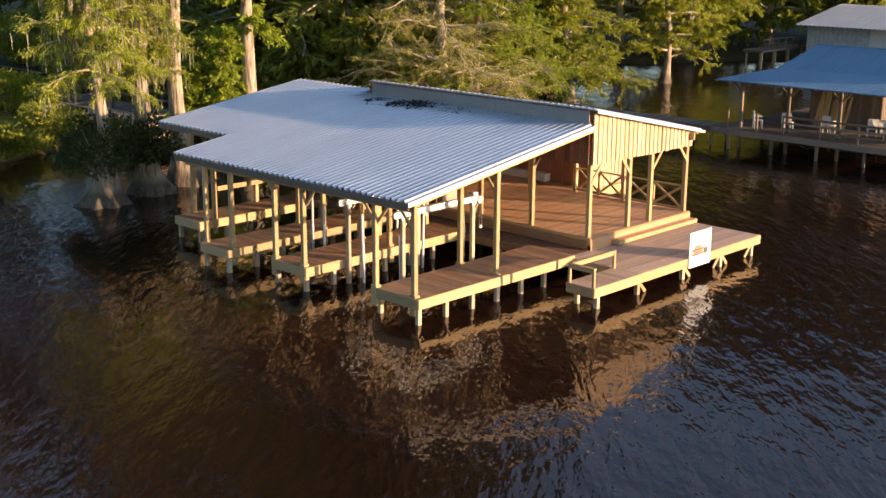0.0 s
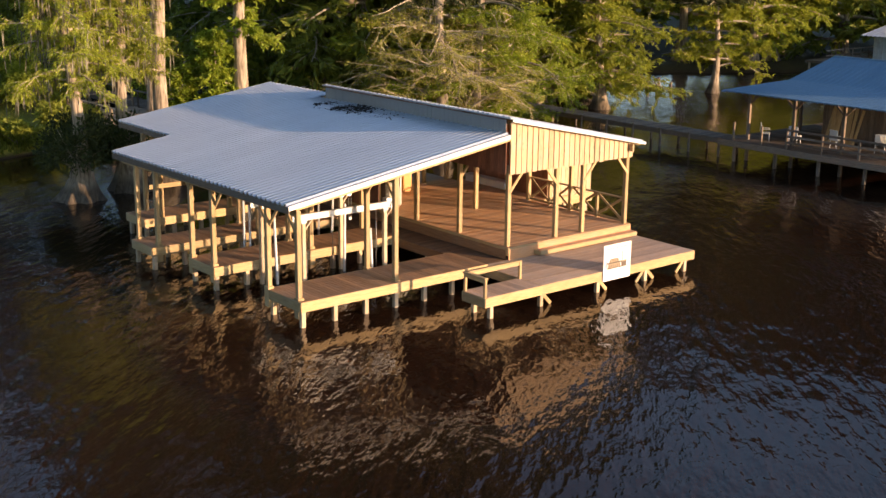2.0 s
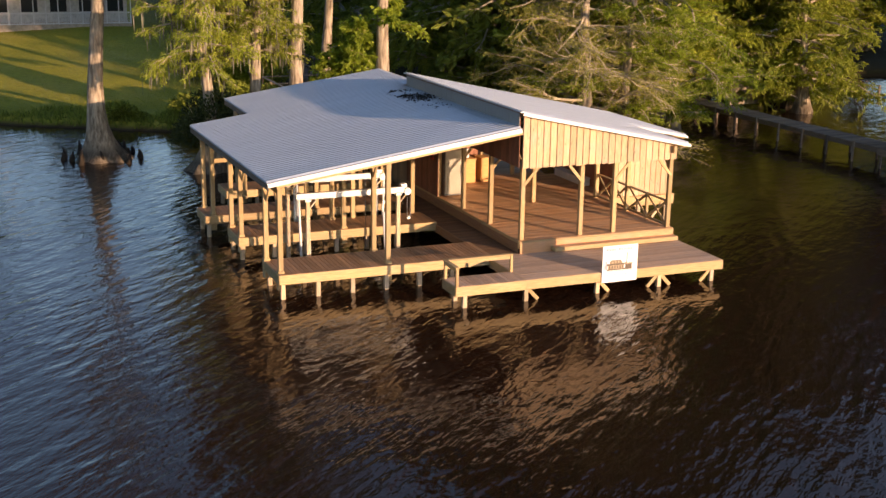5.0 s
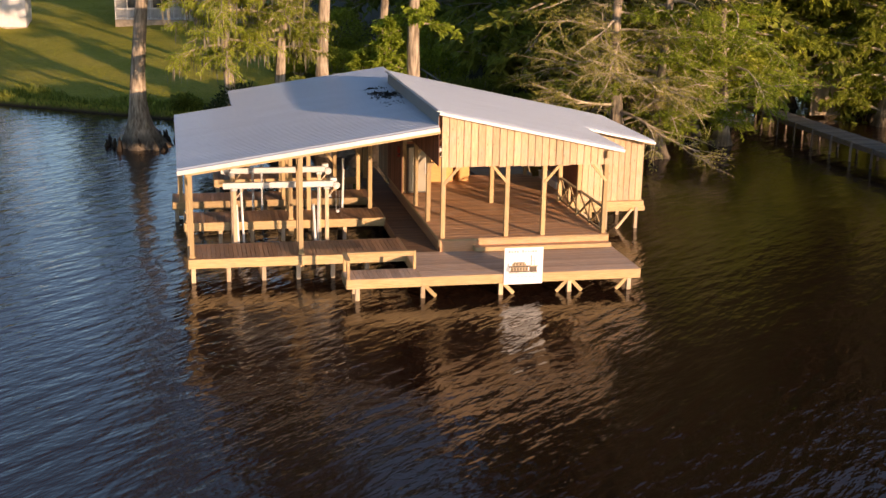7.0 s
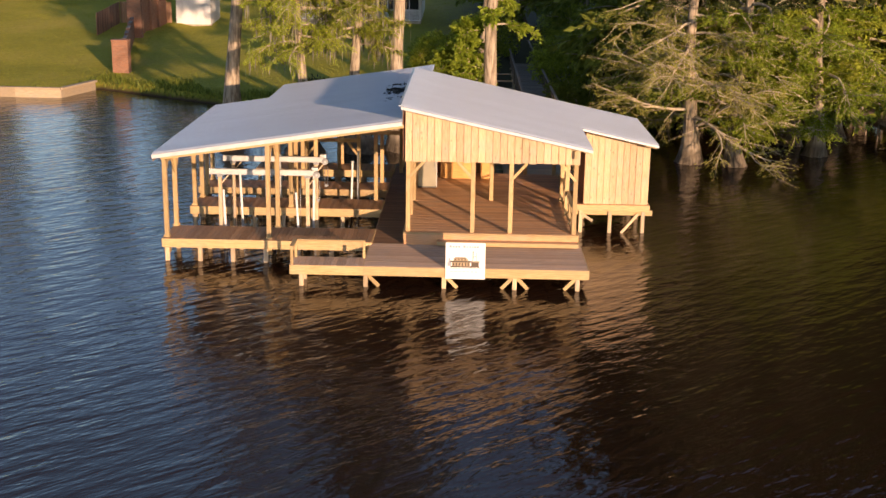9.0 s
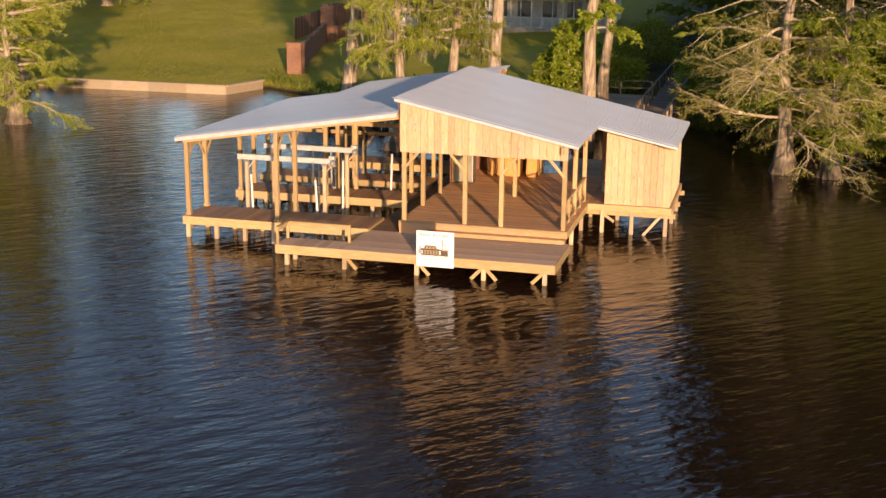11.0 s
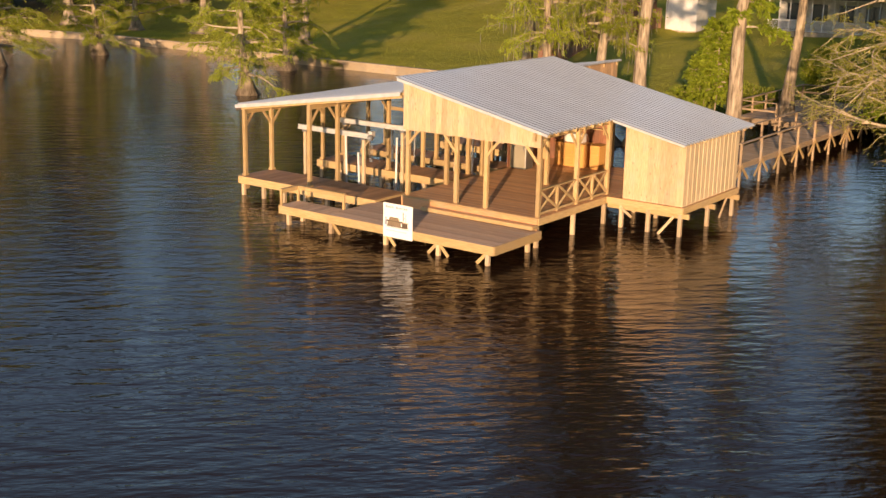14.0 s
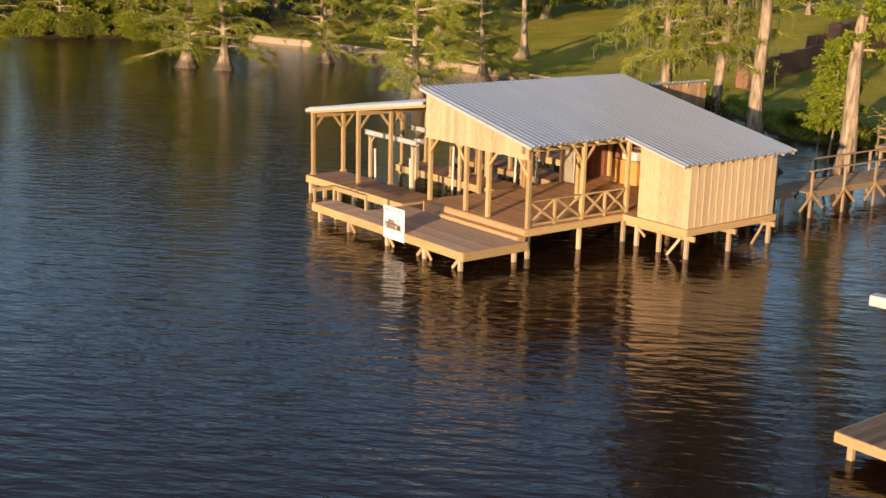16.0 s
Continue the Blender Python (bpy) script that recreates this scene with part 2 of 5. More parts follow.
# Dark copy of the needles, with shade put into its colour
LEAF_SHADED = leaf_mat("shade_toned_needles", (0.03, 0.042, 0.012), (0.085, 0.1, 0.026), 0.3)
MOSS = leaf_mat("hanging_moss", (0.12, 0.11, 0.075), (0.2, 0.185, 0.13), 0.15)
GRASS = leaf_mat("bank_grass", (0.18, 0.19, 0.013), (0.35, 0.335, 0.04), 0.35)


def bark_mat(name, a, b_):
    m, n, l, b = mat(name, 0.9, spec=0.15)
    t = noise_tex(n, l, 5.0, 6, (1.6, 1.6, 0.22))
    u = noise_tex(n, l, 0.8, 3)
    r = ramp(n, [(0.33, a), (0.68, b_)])
    l.new(t.outputs["Fac"], r.inputs["Fac"])
    k = ramp(n, [(0.3, (0.7,) * 3), (0.7, (1.1,) * 3)])
    l.new(u.outputs["Fac"], k.inputs["Fac"])
    # dark tide mark left by high water, also standing in for shade at the base
    geo, sep, edge, mark = n.new("ShaderNodeNewGeometry"), n.new("ShaderNodeSeparateXYZ"), n.new("ShaderNodeMath"), n.new("ShaderNodeMapRange")
    l.new(geo.outputs["Position"], sep.inputs["Vector"])
    edge.operation = "MULTIPLY_ADD"
    edge.inputs[1].default_value = -0.7
    l.new(t.outputs["Fac"], edge.inputs[0])
    l.new(sep.outputs["Z"], edge.inputs[2])
    mark.inputs["From Min"].default_value, mark.inputs["From Max"].default_value = 0.1, 0.45
    mark.inputs["To Min"].default_value = 0.35
    l.new(edge.outputs[0], mark.inputs["Value"])
    dry = mix(n, l, r.outputs["Color"], k.outputs["Color"], 1.0, "MULTIPLY")
    l.new(mix(n, l, tuple(0.3 * c for c in a), dry, mark.outputs["Result"]), b.inputs["Base Color"])
    bump(n, l, b, t.outputs["Fac"], 0.9, 0.05)
    return m


BARK = bark_mat("cypress_bark", (0.15, 0.115, 0.078), (0.51, 0.42, 0.305))
KNEE = bark_mat("dark_knee", (0.045, 0.035, 0.026), (0.15, 0.115, 0.08))
TWIG = bark_mat("bare_twig", (0.30, 0.24, 0.165), (0.54, 0.46, 0.335))


def brick_mat():
    m, n, l, b = mat("old_brick", 0.85)
    geo, sep, add, com, t = n.new("ShaderNodeNewGeometry"), n.new("ShaderNodeSeparateXYZ"), n.new("ShaderNodeMath"), n.new("ShaderNodeCombineXYZ"), n.new("ShaderNodeTexBrick")
    l.new(geo.outputs["Position"], sep.inputs["Vector"])
    l.new(sep.outputs["X"], add.inputs[0])
    l.new(sep.outputs["Y"], add.inputs[1])
    l.new(add.outputs[0], com.inputs["X"])
    l.new(sep.outputs["Z"], com.inputs["Y"])
    t.inputs["Color1"].default_value, t.inputs["Color2"].default_value = (0.30, 0.135, 0.075, 1), (0.21, 0.095, 0.055, 1)
    t.inputs["Mortar"].default_value, t.inputs["Scale"].default_value = (0.26, 0.18, 0.13, 1), 1.0
    t.inputs["Brick Width"].default_value, t.inputs["Row Height"].default_value, t.inputs["Mortar Size"].default_value = 0.22, 0.075, 0.008
    l.new(com.outputs["Vector"], t.inputs["Vector"])
    l.new(t.outputs["Color"], b.inputs["Base Color"])
    bump(n, l, b, t.outputs["Fac"], -0.5)
    return m


BRICK = brick_mat()
m_, n_, l_, GLASS_B = mat("window_glass", 0.08)
GLASS_B.inputs["Base Color"].default_value = (0.03, 0.035, 0.04, 1)
GLASS = m_


# ---- building helpers ----
def part(name, bm, material, parent=None, label=""):
    me = bpy.data.meshes.new(name)
    bm.to_mesh(me)
    bm.free()
    me.materials.append(material)
    ob = new(name, me)
    ob.parent = parent
    return tagged(ob, label)


def thing(name, label, category, at=(0, 0, 0), group="", kind=""):
    ob = new(name)
    ob.empty_display_size = 0.2
    ob.location = at
    return tagged(ob, label, category, group, kind)


def solid(name, verts, faces, material, parent=None, label="", smooth=False):
    me = bpy.data.meshes.new(name)
    me.from_pydata([tuple(v) for v in verts], [], [tuple(f) for f in faces])
    me.materials.append(material)
    if smooth:
        me.polygons.foreach_set("use_smooth", [True] * len(me.polygons))
    me.update()
    ob = new(name, me)
    ob.parent = parent
    return tagged(ob, label)


BARS = {}


def bar_mesh(l, w, h, material):
    """A bar along x from 0 to l, with small chamfers along its length."""
    key = (round(l, 2), round(w, 3), round(h, 3), material.name)
    if key not in BARS:
        c = min(0.012, 0.18 * min(w, h))
        a, b = w / 2, h / 2
        ring = [(-a + c, -b), (a - c, -b), (a, -b + c), (a, b - c), (a - c, b), (-a + c, b), (-a, b - c), (-a, -b + c)]
        v = [(x, y, z) for x in (0, key[0]) for y, z in ring]
        f = [(i, (i + 1) % 8, 8 + (i + 1) % 8, 8 + i) for i in range(8)] + [tuple(range(7, -1, -1)), tuple(range(8, 16))]
        me = bpy.data.meshes.new("bar")
        me.from_pydata(v, [], [tuple(reversed(q)) for q in f])
        me.materials.append(material)
        me.update()
        BARS[key] = me
    return BARS[key]


def bar(name, p, q, w, h, material, parent=None, label=""):
    """A squared timber from p to q (its middle line), w across, h high; parents stand unturned."""
    p, q = Vector(p), Vector(q)
    d = q - p
    ob = new(name, bar_mesh(d.length, w, h, material))
    x = d.normalized()
    side = Vector((0, 0, 1)).cross(x) if abs(x.z) < 0.99 else Vector((0, 1, 0))
    side.normalize()
    up = x.cross(side)
    m = Matrix((x, side, up)).transposed().to_4x4()
    m.translation = p
    if parent:
        m.translation = p - parent.matrix_basis.translation
        ob.parent = parent
    ob.matrix_basis = m
    return tagged(ob, label)


def rod_mesh(l, r, material, seg=10, r2=None):
    key = ("rod", round(l, 2), r, material.name, seg, r2)
    if key not in BARS:
        r2 = r if r2 is None else r2
        v = [(k * math.cos(6.2832 * i / seg), k * math.sin(6.2832 * i / seg), z) for z, k in ((0, r), (key[1], r2)) for i in range(seg)]
        f = [(i, (i + 1) % seg, seg + (i + 1) % seg, seg + i) for i in range(seg)] + [tuple(range(seg - 1, -1, -1)), tuple(range(seg, 2 * seg))]
        me = bpy.data.meshes.new("rod")
        me.from_pydata(v, [], f)
        me.materials.append(material)
        me.polygons.foreach_set("use_smooth", [len(p.vertices) == 4 for p in me.polygons])
        me.update()
        BARS[key] = me
    return BARS[key]


def rod(name, p, q, r, material, parent=None, label="", seg=10, r2=None):
    p, q = Vector(p), Vector(q)
    d = q - p
    ob = new(name, rod_mesh(d.length, r, material, seg, r2))
    m = d.to_track_quat("Z", "Y").to_matrix().to_4x4()
    m.translation = p
    if parent:
        m.translation = p - parent.matrix_basis.translation
        ob.parent = parent
    ob.matrix_basis = m
    return tagged(ob, label)


def box(bm, x0, x1, y0, y1, z0, z1, bevel=0.0):
    r = bmesh.ops.create_cube(bm, size=1.0, matrix=Matrix.Translation(((x0 + x1) / 2, (y0 + y1) / 2, (z0 + z1) / 2)) @ Matrix.Diagonal((x1 - x0, y1 - y0, z1 - z0, 1)))
    if bevel:
        bmesh.ops.bevel(bm, geom=list({e for v in r["verts"] for e in v.link_edges}), offset=bevel, segments=2, profile=0.6, affect="EDGES")


def block(name, x0, x1, y0, y1, z0, z1, material, parent=None, label="", bevel=0.0):
    bm = bmesh.new()
    box(bm, x0, x1, y0, y1, z0, z1, bevel)
    ob = part(name, bm, material, parent, label)
    if parent:
        ob.location = -parent.matrix_basis.translation
    return ob


# ---- ground, water, shore ----
SHORE = [(-400, -60), (-130, -20), (-100, 6), (-92, 16), (-86, 25), (-80, 37), (-66, 39.8), (-56, 39.6), (-48, 38.6), (-36, 38.2), (-24.2, 38), (-23.2, 42), (-18, 38.6), (-12, 34.5), (-6, 31), (0, 33), (8, 34), (16, 35), (26, 38), (34, 44), (46, 44), (57, 36), (66, 31), (80, 28), (120, 34), (400, 60)]


def shore_y(x):
    for (xa, ya), (xb, yb) in zip(SHORE, SHORE[1:]):
        if xa <= x <= xb:
            return ya + (yb - ya) * (x - xa) / (xb - xa)
    return 80.0


def ground_z(x, y):
    d = y - shore_y(x)
    if d < -1.5:
        z = -1.3 - 0.02 * min(40.0, -d)
    elif d < 0.8:
        z = -1.3 + (d + 1.5) / 2.3 * 1.7
    else:
        z = 0.42 + 0.012 * min(d, 12.0) + 0.075 * min(max(d - 12.0, 0.0), 60.0)
    return z + (0.12 * noise.noise((x * 0.08, y * 0.08, 0.0)) + 0.05 * noise.noise((x * 0.4, y * 0.4, 3.0)) if d > -1 else 0)


def axis(knots):
    out = []
    for a, b, s in knots:
        k = max(1, int((b - a) / s))
        out += [a + (b - a) * i / k for i in range(k)]
    return out + [knots[-1][1]]


gx = axis([(-2500, -400, 300), (-400, -120, 14), (-120, -50, 2.5), (-50, 50, 1.0), (50, 120, 3), (120, 400, 14), (400, 2500, 300)])
gy = axis([(-2500, -200, 300), (-200, 20, 20), (20, 70, 0.8), (70, 140, 3), (140, 400, 20), (400, 2500, 300)])
solid("ground", [(x, y, ground_z(x, y)) for y in gy for x in gx],
      [(j * len(gx) + i, j * len(gx) + i + 1, (j + 1) * len(gx) + i + 1, (j + 1) * len(gx) + i) for j in range(len(gy) - 1) for i in range(len(gx) - 1)],
      GROUND, smooth=True)
tagged(bpy.data.objects["ground"], "grassy bank and mown lawn rising from the lake", "ground", kind="structure")
solid("water", [(x, y, 0) for y in (-2500, 500) for x in (-2500, 2500)], [(0, 1, 3, 2)], WATER)
tagged(bpy.data.objects["water"], "dark tannin-brown lake water with small ripples", "water", kind="structure")

# ---- boathouse ----
ZU, ZF, ZD = 1.13, 0.71, 0.80
RIDGE_X, RIDGE_Z, SLOPE_R = -0.17, 5.41, 0.212
SLOPE_L, LEFT_TOP = 0.151, 4.91


def zr(x):
    return RIDGE_Z - SLOPE_R * (x - RIDGE_X)


def zl(x):
    return LEFT_TOP - SLOPE_L * (-0.13 - x)


def sheet(name, label, x0, x1, y0, y1, zf, parent, x0b=None, pitch=0.25, material=ROOF, thick=0.03):
    """Ribbed roof sheeting: ribs run down the slope, repeated along y."""
    prof = [(0.0, 0.0), (0.40, 0.0), (0.54, 0.062), (0.86, 0.062)]
    ys, hs = [], []
    k = int((y1 - y0) / pitch)
    p = (y1 - y0) / k
    for i in range(k):
        for u, h in prof:
            ys.append(y0 + (i + u) * p)
            hs.append(h)
    ys.append(y1)
    hs.append(0.0)
    v, f = [], []
    for y, h in zip(ys, hs):
        s = (y - y0) / (y1 - y0)
        xa = x0 if x0b is None else x0 + (x0b - x0) * s
        for j in range(7):
            x = xa + (x1 - xa) * j / 6
            v.append((x, y, zf(x) + h + 0.012 * noise.noise((x * 0.7, y * 0.5, 7))))
    n = len(v)
    v += [(x, y, z - thick) for x, y, z in v]
    for i in range(len(ys) - 1):
        for j in range(6):
            a = i * 7 + j
            f += [(a, a + 1, a + 8, a + 7), (n + a, n + a + 7, n + a + 8, n + a + 1)]
        a = i * 7
        f += [(a, a + 7, n + a + 7, n + a), (a + 6, n + a + 6, n + a + 13, a + 13)]
    for a, o in ((0, 1), ((len(ys) - 1) * 7, -1)):
        for j in range(6):
            q = (a + j, n + a + j, n + a + j + 1, a + j + 1)
            f.append(q if o > 0 else q[::-1])
    return solid(name, v, f, material, parent, label)


boathouse = thing("boathouse", "new open timber boathouse with ribbed metal roofs, standing over the lake", "boathouse")
sheet("roof_sheet", "silvery ribbed metal lean-to roof", -8.58, -0.20, -0.2, 11.1, zl, boathouse, -8.74)
sheet("roof_sheet", "silvery ribbed metal lean-to roof", -6.46, 0.4, 11.1, 15.5, zl, boathouse)
sheet("roof_sheet", "silvery ribbed metal main roof", -0.24, 6.12, -0.34, 4.2, zr, boathouse)
sheet("roof_sheet", "silvery ribbed metal main roof", -0.24, 9.0, 4.2, 10.45, zr, boathouse)
# bright metal edge trims
for x0, z0, x1, z1, y, hh in ((-8.58, zl(-8.58), -0.2, zl(-0.2), -0.22, 0.14), (-0.24, zr(-0.24), 6.12, zr(6.12), -0.36, 0.10), (6.12, zr(6.12), 9.0, zr(9.0), 4.18, 0.08)):
    bar("edge_trim", (x0, y, z0 + 0.005 - hh / 2), (x1, y, z1 + 0.005 - hh / 2), 0.03, hh, ALU, boathouse, "white metal edge trim")
bar("ridge_cap", (-0.25, -0.34, zr(-0.24) + 0.02), (-0.25, 10.45, zr(-0.24) + 0.02), 0.16, 0.03, ROOF, boathouse, "metal ridge cap")
# weathered eave boards; the dark timber also carries the shade of this side
bar("eave_fascia", (-8.55, -0.2, zl(-8.55) - 0.13), (-8.71, 11.1, zl(-8.71) - 0.13), 0.03, 0.2, OLD, boathouse, "weathered eave board, darkened for its shaded side")
bar("eave_fascia", (-6.43, 11.1, zl(-6.43) - 0.13), (-6.43, 15.5, zl(-6.43) - 0.13), 0.03, 0.2, OLD, boathouse, "weathered eave board, darkened for its shaded side")
# rafter tails under the eaves
for i in range(8):
    bar("rafter_tail", (5.3, -0.12 + 0.6 * i, zr(5.3) - 0.1), (6.07, -0.12 + 0.6 * i, zr(6.07) - 0.1), 0.045, 0.12, PINE, boathouse)
for i in range(11):
    bar("rafter_tail", (8.5, 4.32 + 0.6 * i, zr(8.5) - 0.09), (8.94, 4.32 + 0.6 * i, zr(8.94) - 0.09), 0.045, 0.1, PINE, boathouse)
# rafters and purlins
for y in [i * 1.2 + 0.1 for i in range(9)]:
    bar("rafter", (-8.2 - 0.03 * y, y, zl(-8.2 - 0.03 * y) - 0.13), (-0.2, y, zl(-0.2) - 0.13), 0.045, 0.14, PINE, boathouse)
    bar("rafter", (-0.1, y, zr(-0.1) - 0.13), (5.75 if y < 4.4 else 8.7, y, zr(5.75 if y < 4.4 else 8.7) - 0.13), 0.045, 0.14, PINE, boathouse)
for y in (11.5, 12.8, 14.1, 15.3):
    bar("rafter", (-6.4, y, zl(-6.4) - 0.13), (0.3, y, zl(0.3) - 0.13), 0.045, 0.14, PINE, boathouse)


def post(x, y, z0, z1, w=0.15, shoe=False, material=PINE):
    bar("post", (x, y, z0), (x, y, z1), w, w, material, boathouse)
    if shoe:
        bar("post_sleeve", (x, y, z0), (x, y, z0 + 0.62), w + 0.09, w + 0.05, material, boathouse)


def brace(x, y, z, dx, dy):
    bar("brace", (x, y, z - 0.62), (x + dx, y + dy, z - 0.02), 0.05, 0.10, PINE, boathouse)


def lapped(p, q, w, parent, turn=6.0, material=None):
    """An upright board turned a little about its own length, so that one edge stands proud of its neighbour."""
    ob = bar("board", p, q, 0.024, w, material or BOARD, parent)
    ob.matrix_basis = Matrix.Translation(p) @ Matrix.Rotation(radians(turn), 4, "Z") @ Matrix.Translation(-Vector(p)) @ ob.matrix_basis
    return ob


GB = 3.58
# main pavilion: front row, side rows, middle
for x in (0.0, 2.18, 3.46, 5.62):
    post(x, 0.05, ZU, GB + 0.25)
for y in (2.5, 4.9):
    post(-0.02, y, ZU, zr(0) - 0.3)
post(2.9, 5.05, ZU, zr(2.9) - 0.2)
for y in (2.7, 5.0):
    post(5.56, y, ZU, zr(5.56) - 0.25)
for y in (7.2, 9.8):
    post(-0.05, y, ZU, zr(0) - 0.3)
for x, s in ((0.0, 1), (2.18, -1), (3.46, 1), (5.62, -1)):
    brace(x, -0.02, GB, 0.52 * s, 0)
for y, s in ((0.0, 1), (2.7, -1), (2.7, 1), (5.0, -1)):
    brace(5.56, y, zr(5.5) - 0.42, 0, 0.5 * s)
for y, s in ((2.5, 1), (4.9, -1)):
    brace(-0.05, y, 3.6, 0.5, 0)
bar("beam", (-0.05, 0.12, GB + 0.1), (5.66, 0.12, GB + 0.1), 0.06, 0.24, PINE, boathouse)
bar("beam", (5.56, -0.3, zr(5.5) - 0.3), (5.56, 10.2, zr(5.5) - 0.3), 0.08, 0.26, PINE, boathouse)
bar("beam", (2.9, 0.0, zr(2.9) - 0.32), (2.9, 10.2, zr(2.9) - 0.32), 0.08, 0.24, PINE, boathouse)
# front gable: upright boards and battens under the sloping roof
gable = thing("gable", "", "")
gable.parent = boathouse
for i in range(24):
    x = -0.10 + 0.243 * i
    y = -0.118 + random.uniform(-0.008, 0.008)
    lapped((x + 0.12, y, GB - 0.02 + random.uniform(-0.02, 0.014)), (x + 0.12, y, zr(x + 0.23) - 0.06), 0.242, gable, 7.0 + random.uniform(-1.5, 1.5))
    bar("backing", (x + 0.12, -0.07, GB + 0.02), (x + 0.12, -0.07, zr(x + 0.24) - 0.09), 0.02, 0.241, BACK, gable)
# step in the roof between the two slopes, and the boarded wall under it
parapet = thing("parapet_wall", "", "")
parapet.parent = boathouse
for i in range(52):
    y = 0.0 + 0.2 * i
    z0 = GB if y < 6.9 else ZU
    bar("board", (-0.17, y + 0.1, z0), (-0.17, y + 0.1, zr(-0.2) - 0.04), 0.197, 0.03, DARKRED, parapet)
bar("flashing", (-0.205, 0.0, 5.12), (-0.205, 10.4, 5.12), 0.01, 0.46, FLASH, parapet, "dull grey metal flashing")
for i in range(44):
    bar("seam", (-0.213, 0.1 + 0.235 * i, 4.9), (-0.213, 0.1 + 0.235 * i, 5.34), 0.03, 0.012, FLASH, parapet)
# boarded wall of the rear bay; the unseen lower part is added to block sun
rear = thing("rear_wall", "", "")
rear.parent = boathouse
for i in range(24):
    y = 10.72 + 0.2 * i
    bar("board", (0.22, y, ZF - 0.2), (0.22, y, zl(0.22) - 0.05), 0.197, 0.03, TANWALL, rear)
for i in range(15):
    x = -0.1 + 0.2 * i
    bar("board", (x + 0.1, 10.2, ZU), (x + 0.1, 10.2, zr(x) - 0.12), 0.03, 0.197, DARKRED, rear)
for x in (3.0, 4.4, 5.6):
    post(x, 10.1, ZU, zr(x) - 0.25)
bar("beam", (2.9, 10.1, zr(5.6) - 0.3), (5.66, 10.1, zr(5.6) - 0.3), 0.06, 0.2, PINE, boathouse)

# dock rows of posts under the lean-to
for y, xs in ((-0.08, (-8.2, -4.72)), (1.5, (-8.25, -4.65)), (4.75, (-8.3, -4.65)), (6.15, (-8.32, -4.65)), (8.15, (-8.55, -4.65)), (9.5, (-8.6, -4.65))):
    for x in xs:
        post(x, y, 0.25, zl(x) - 0.25, 0.15, True)
for x in (-6.45, -3.6, -0.9):
    for y in (12.1, 13.4):
        post(x, y, 0.25, zl(x) - 0.2, 0.15)
for x, y in ((-1.55, 6.15), (-3.87, 6.12), (-2.5, 9.4), (-1.55, 9.5)):
    post(x, y, 0.25, zl(x) - 0.25, 0.15)
for x in (-8.22, -4.68):
    bar("beam", (x, -0.15, zl(x) - 0.3), (x - (0.35 if x < -6 else 0), 10.6, zl(x) - 0.3), 0.09, 0.22, PINE, boathouse)
    for y, s in ((-0.08, 1), (1.5, -1), (1.5, 1), (4.75, -1), (6.15, 1)):
        brace(x, y, zl(x) - 0.38, 0, 0.5 * s)
bar("beam", (-8.3, -0.15, zl(-8.3) - 0.155), (-0.15, -0.15, zl(-0.2) - 0.155), 0.06, 0.12, PINE, boathouse)
for y, z in ((6.15, 3.45), (9.5, 3.45), (12.1, 3.6), (13.4, 3.6)):
    bar("beam", (-4.65, y, z), (-0.2, y, z), 0.06, 0.16, PINE, boathouse)


bar("beam", (-8.2, 9.4, 2.56), (-2.43, 9.4, 2.56), 0.06, 0.16, PINE, boathouse)
brace(-4.65, 9.4, 2.5, 0.45, 0)
brace(-2.5, 9.4, 2.5, -0.45, 0)

# ---- decks ----
def deck(name, label, x0, x1, y0, y1, z, along="x", w=0.14, piles=(), fascia=PINE, drop=0.30, skew=0.0, group="", boards=DECK, pile=None):
    d = thing(name, label, "deck", (0, 0, 0), group)
    if along == "x":
        k = max(1, round((y1 - y0) / w))
        p = (y1 - y0) / k
        for i in range(k):
            y = y0 + p * (i + 0.5)
            bar("plank", (x0 + skew * (y - y0), y, z - 0.019 + random.uniform(-0.003, 0.003)), (x1, y, z - 0.019), p - 0.008, 0.038, boards, d)
    else:
        k = max(1, round((x1 - x0) / w))
        p = (x1 - x0) / k
        for i in range(k):
            x = x0 + p * (i + 0.5)
            bar("plank", (x, y0, z - 0.019 + random.uniform(-0.003, 0.003)), (x, y1, z - 0.019), p - 0.008, 0.038, boards, d)
    zf = z - 0.004 - drop / 2
    bar("fascia", (x0 - 0.02, y0 - 0.022, zf), (x1 + 0.02, y0 - 0.022, zf), 0.042, drop, fascia, d)
    bar("fascia", (x0 - 0.02, y1 + 0.022, zf), (x1 + 0.02, y1 + 0.022, zf), 0.042, drop, fascia, d)
    bar("fascia", (x0 - 0.022, y0, zf), (x0 - 0.022, y1, zf), 0.042, drop, fascia, d)
    bar("fascia", (x1 + 0.022, y0, zf), (x1 + 0.022, y1, zf), 0.042, drop, fascia, d)
    n = max(1, round((x1 - x0) / 0.6))
    for i in range(1, n):
        x = x0 + (x1 - x0) * i / n
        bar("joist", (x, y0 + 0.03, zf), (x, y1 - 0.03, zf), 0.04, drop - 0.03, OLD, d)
    for x, y in piles:
        bar("piling", (x, y, -1.3), (x, y, z - 0.05), 0.14, 0.14, pile or PILE, d)
    return d


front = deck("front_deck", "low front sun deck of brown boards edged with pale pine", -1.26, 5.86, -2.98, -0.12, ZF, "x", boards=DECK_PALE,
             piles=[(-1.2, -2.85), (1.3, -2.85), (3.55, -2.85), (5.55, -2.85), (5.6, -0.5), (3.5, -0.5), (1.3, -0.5)])
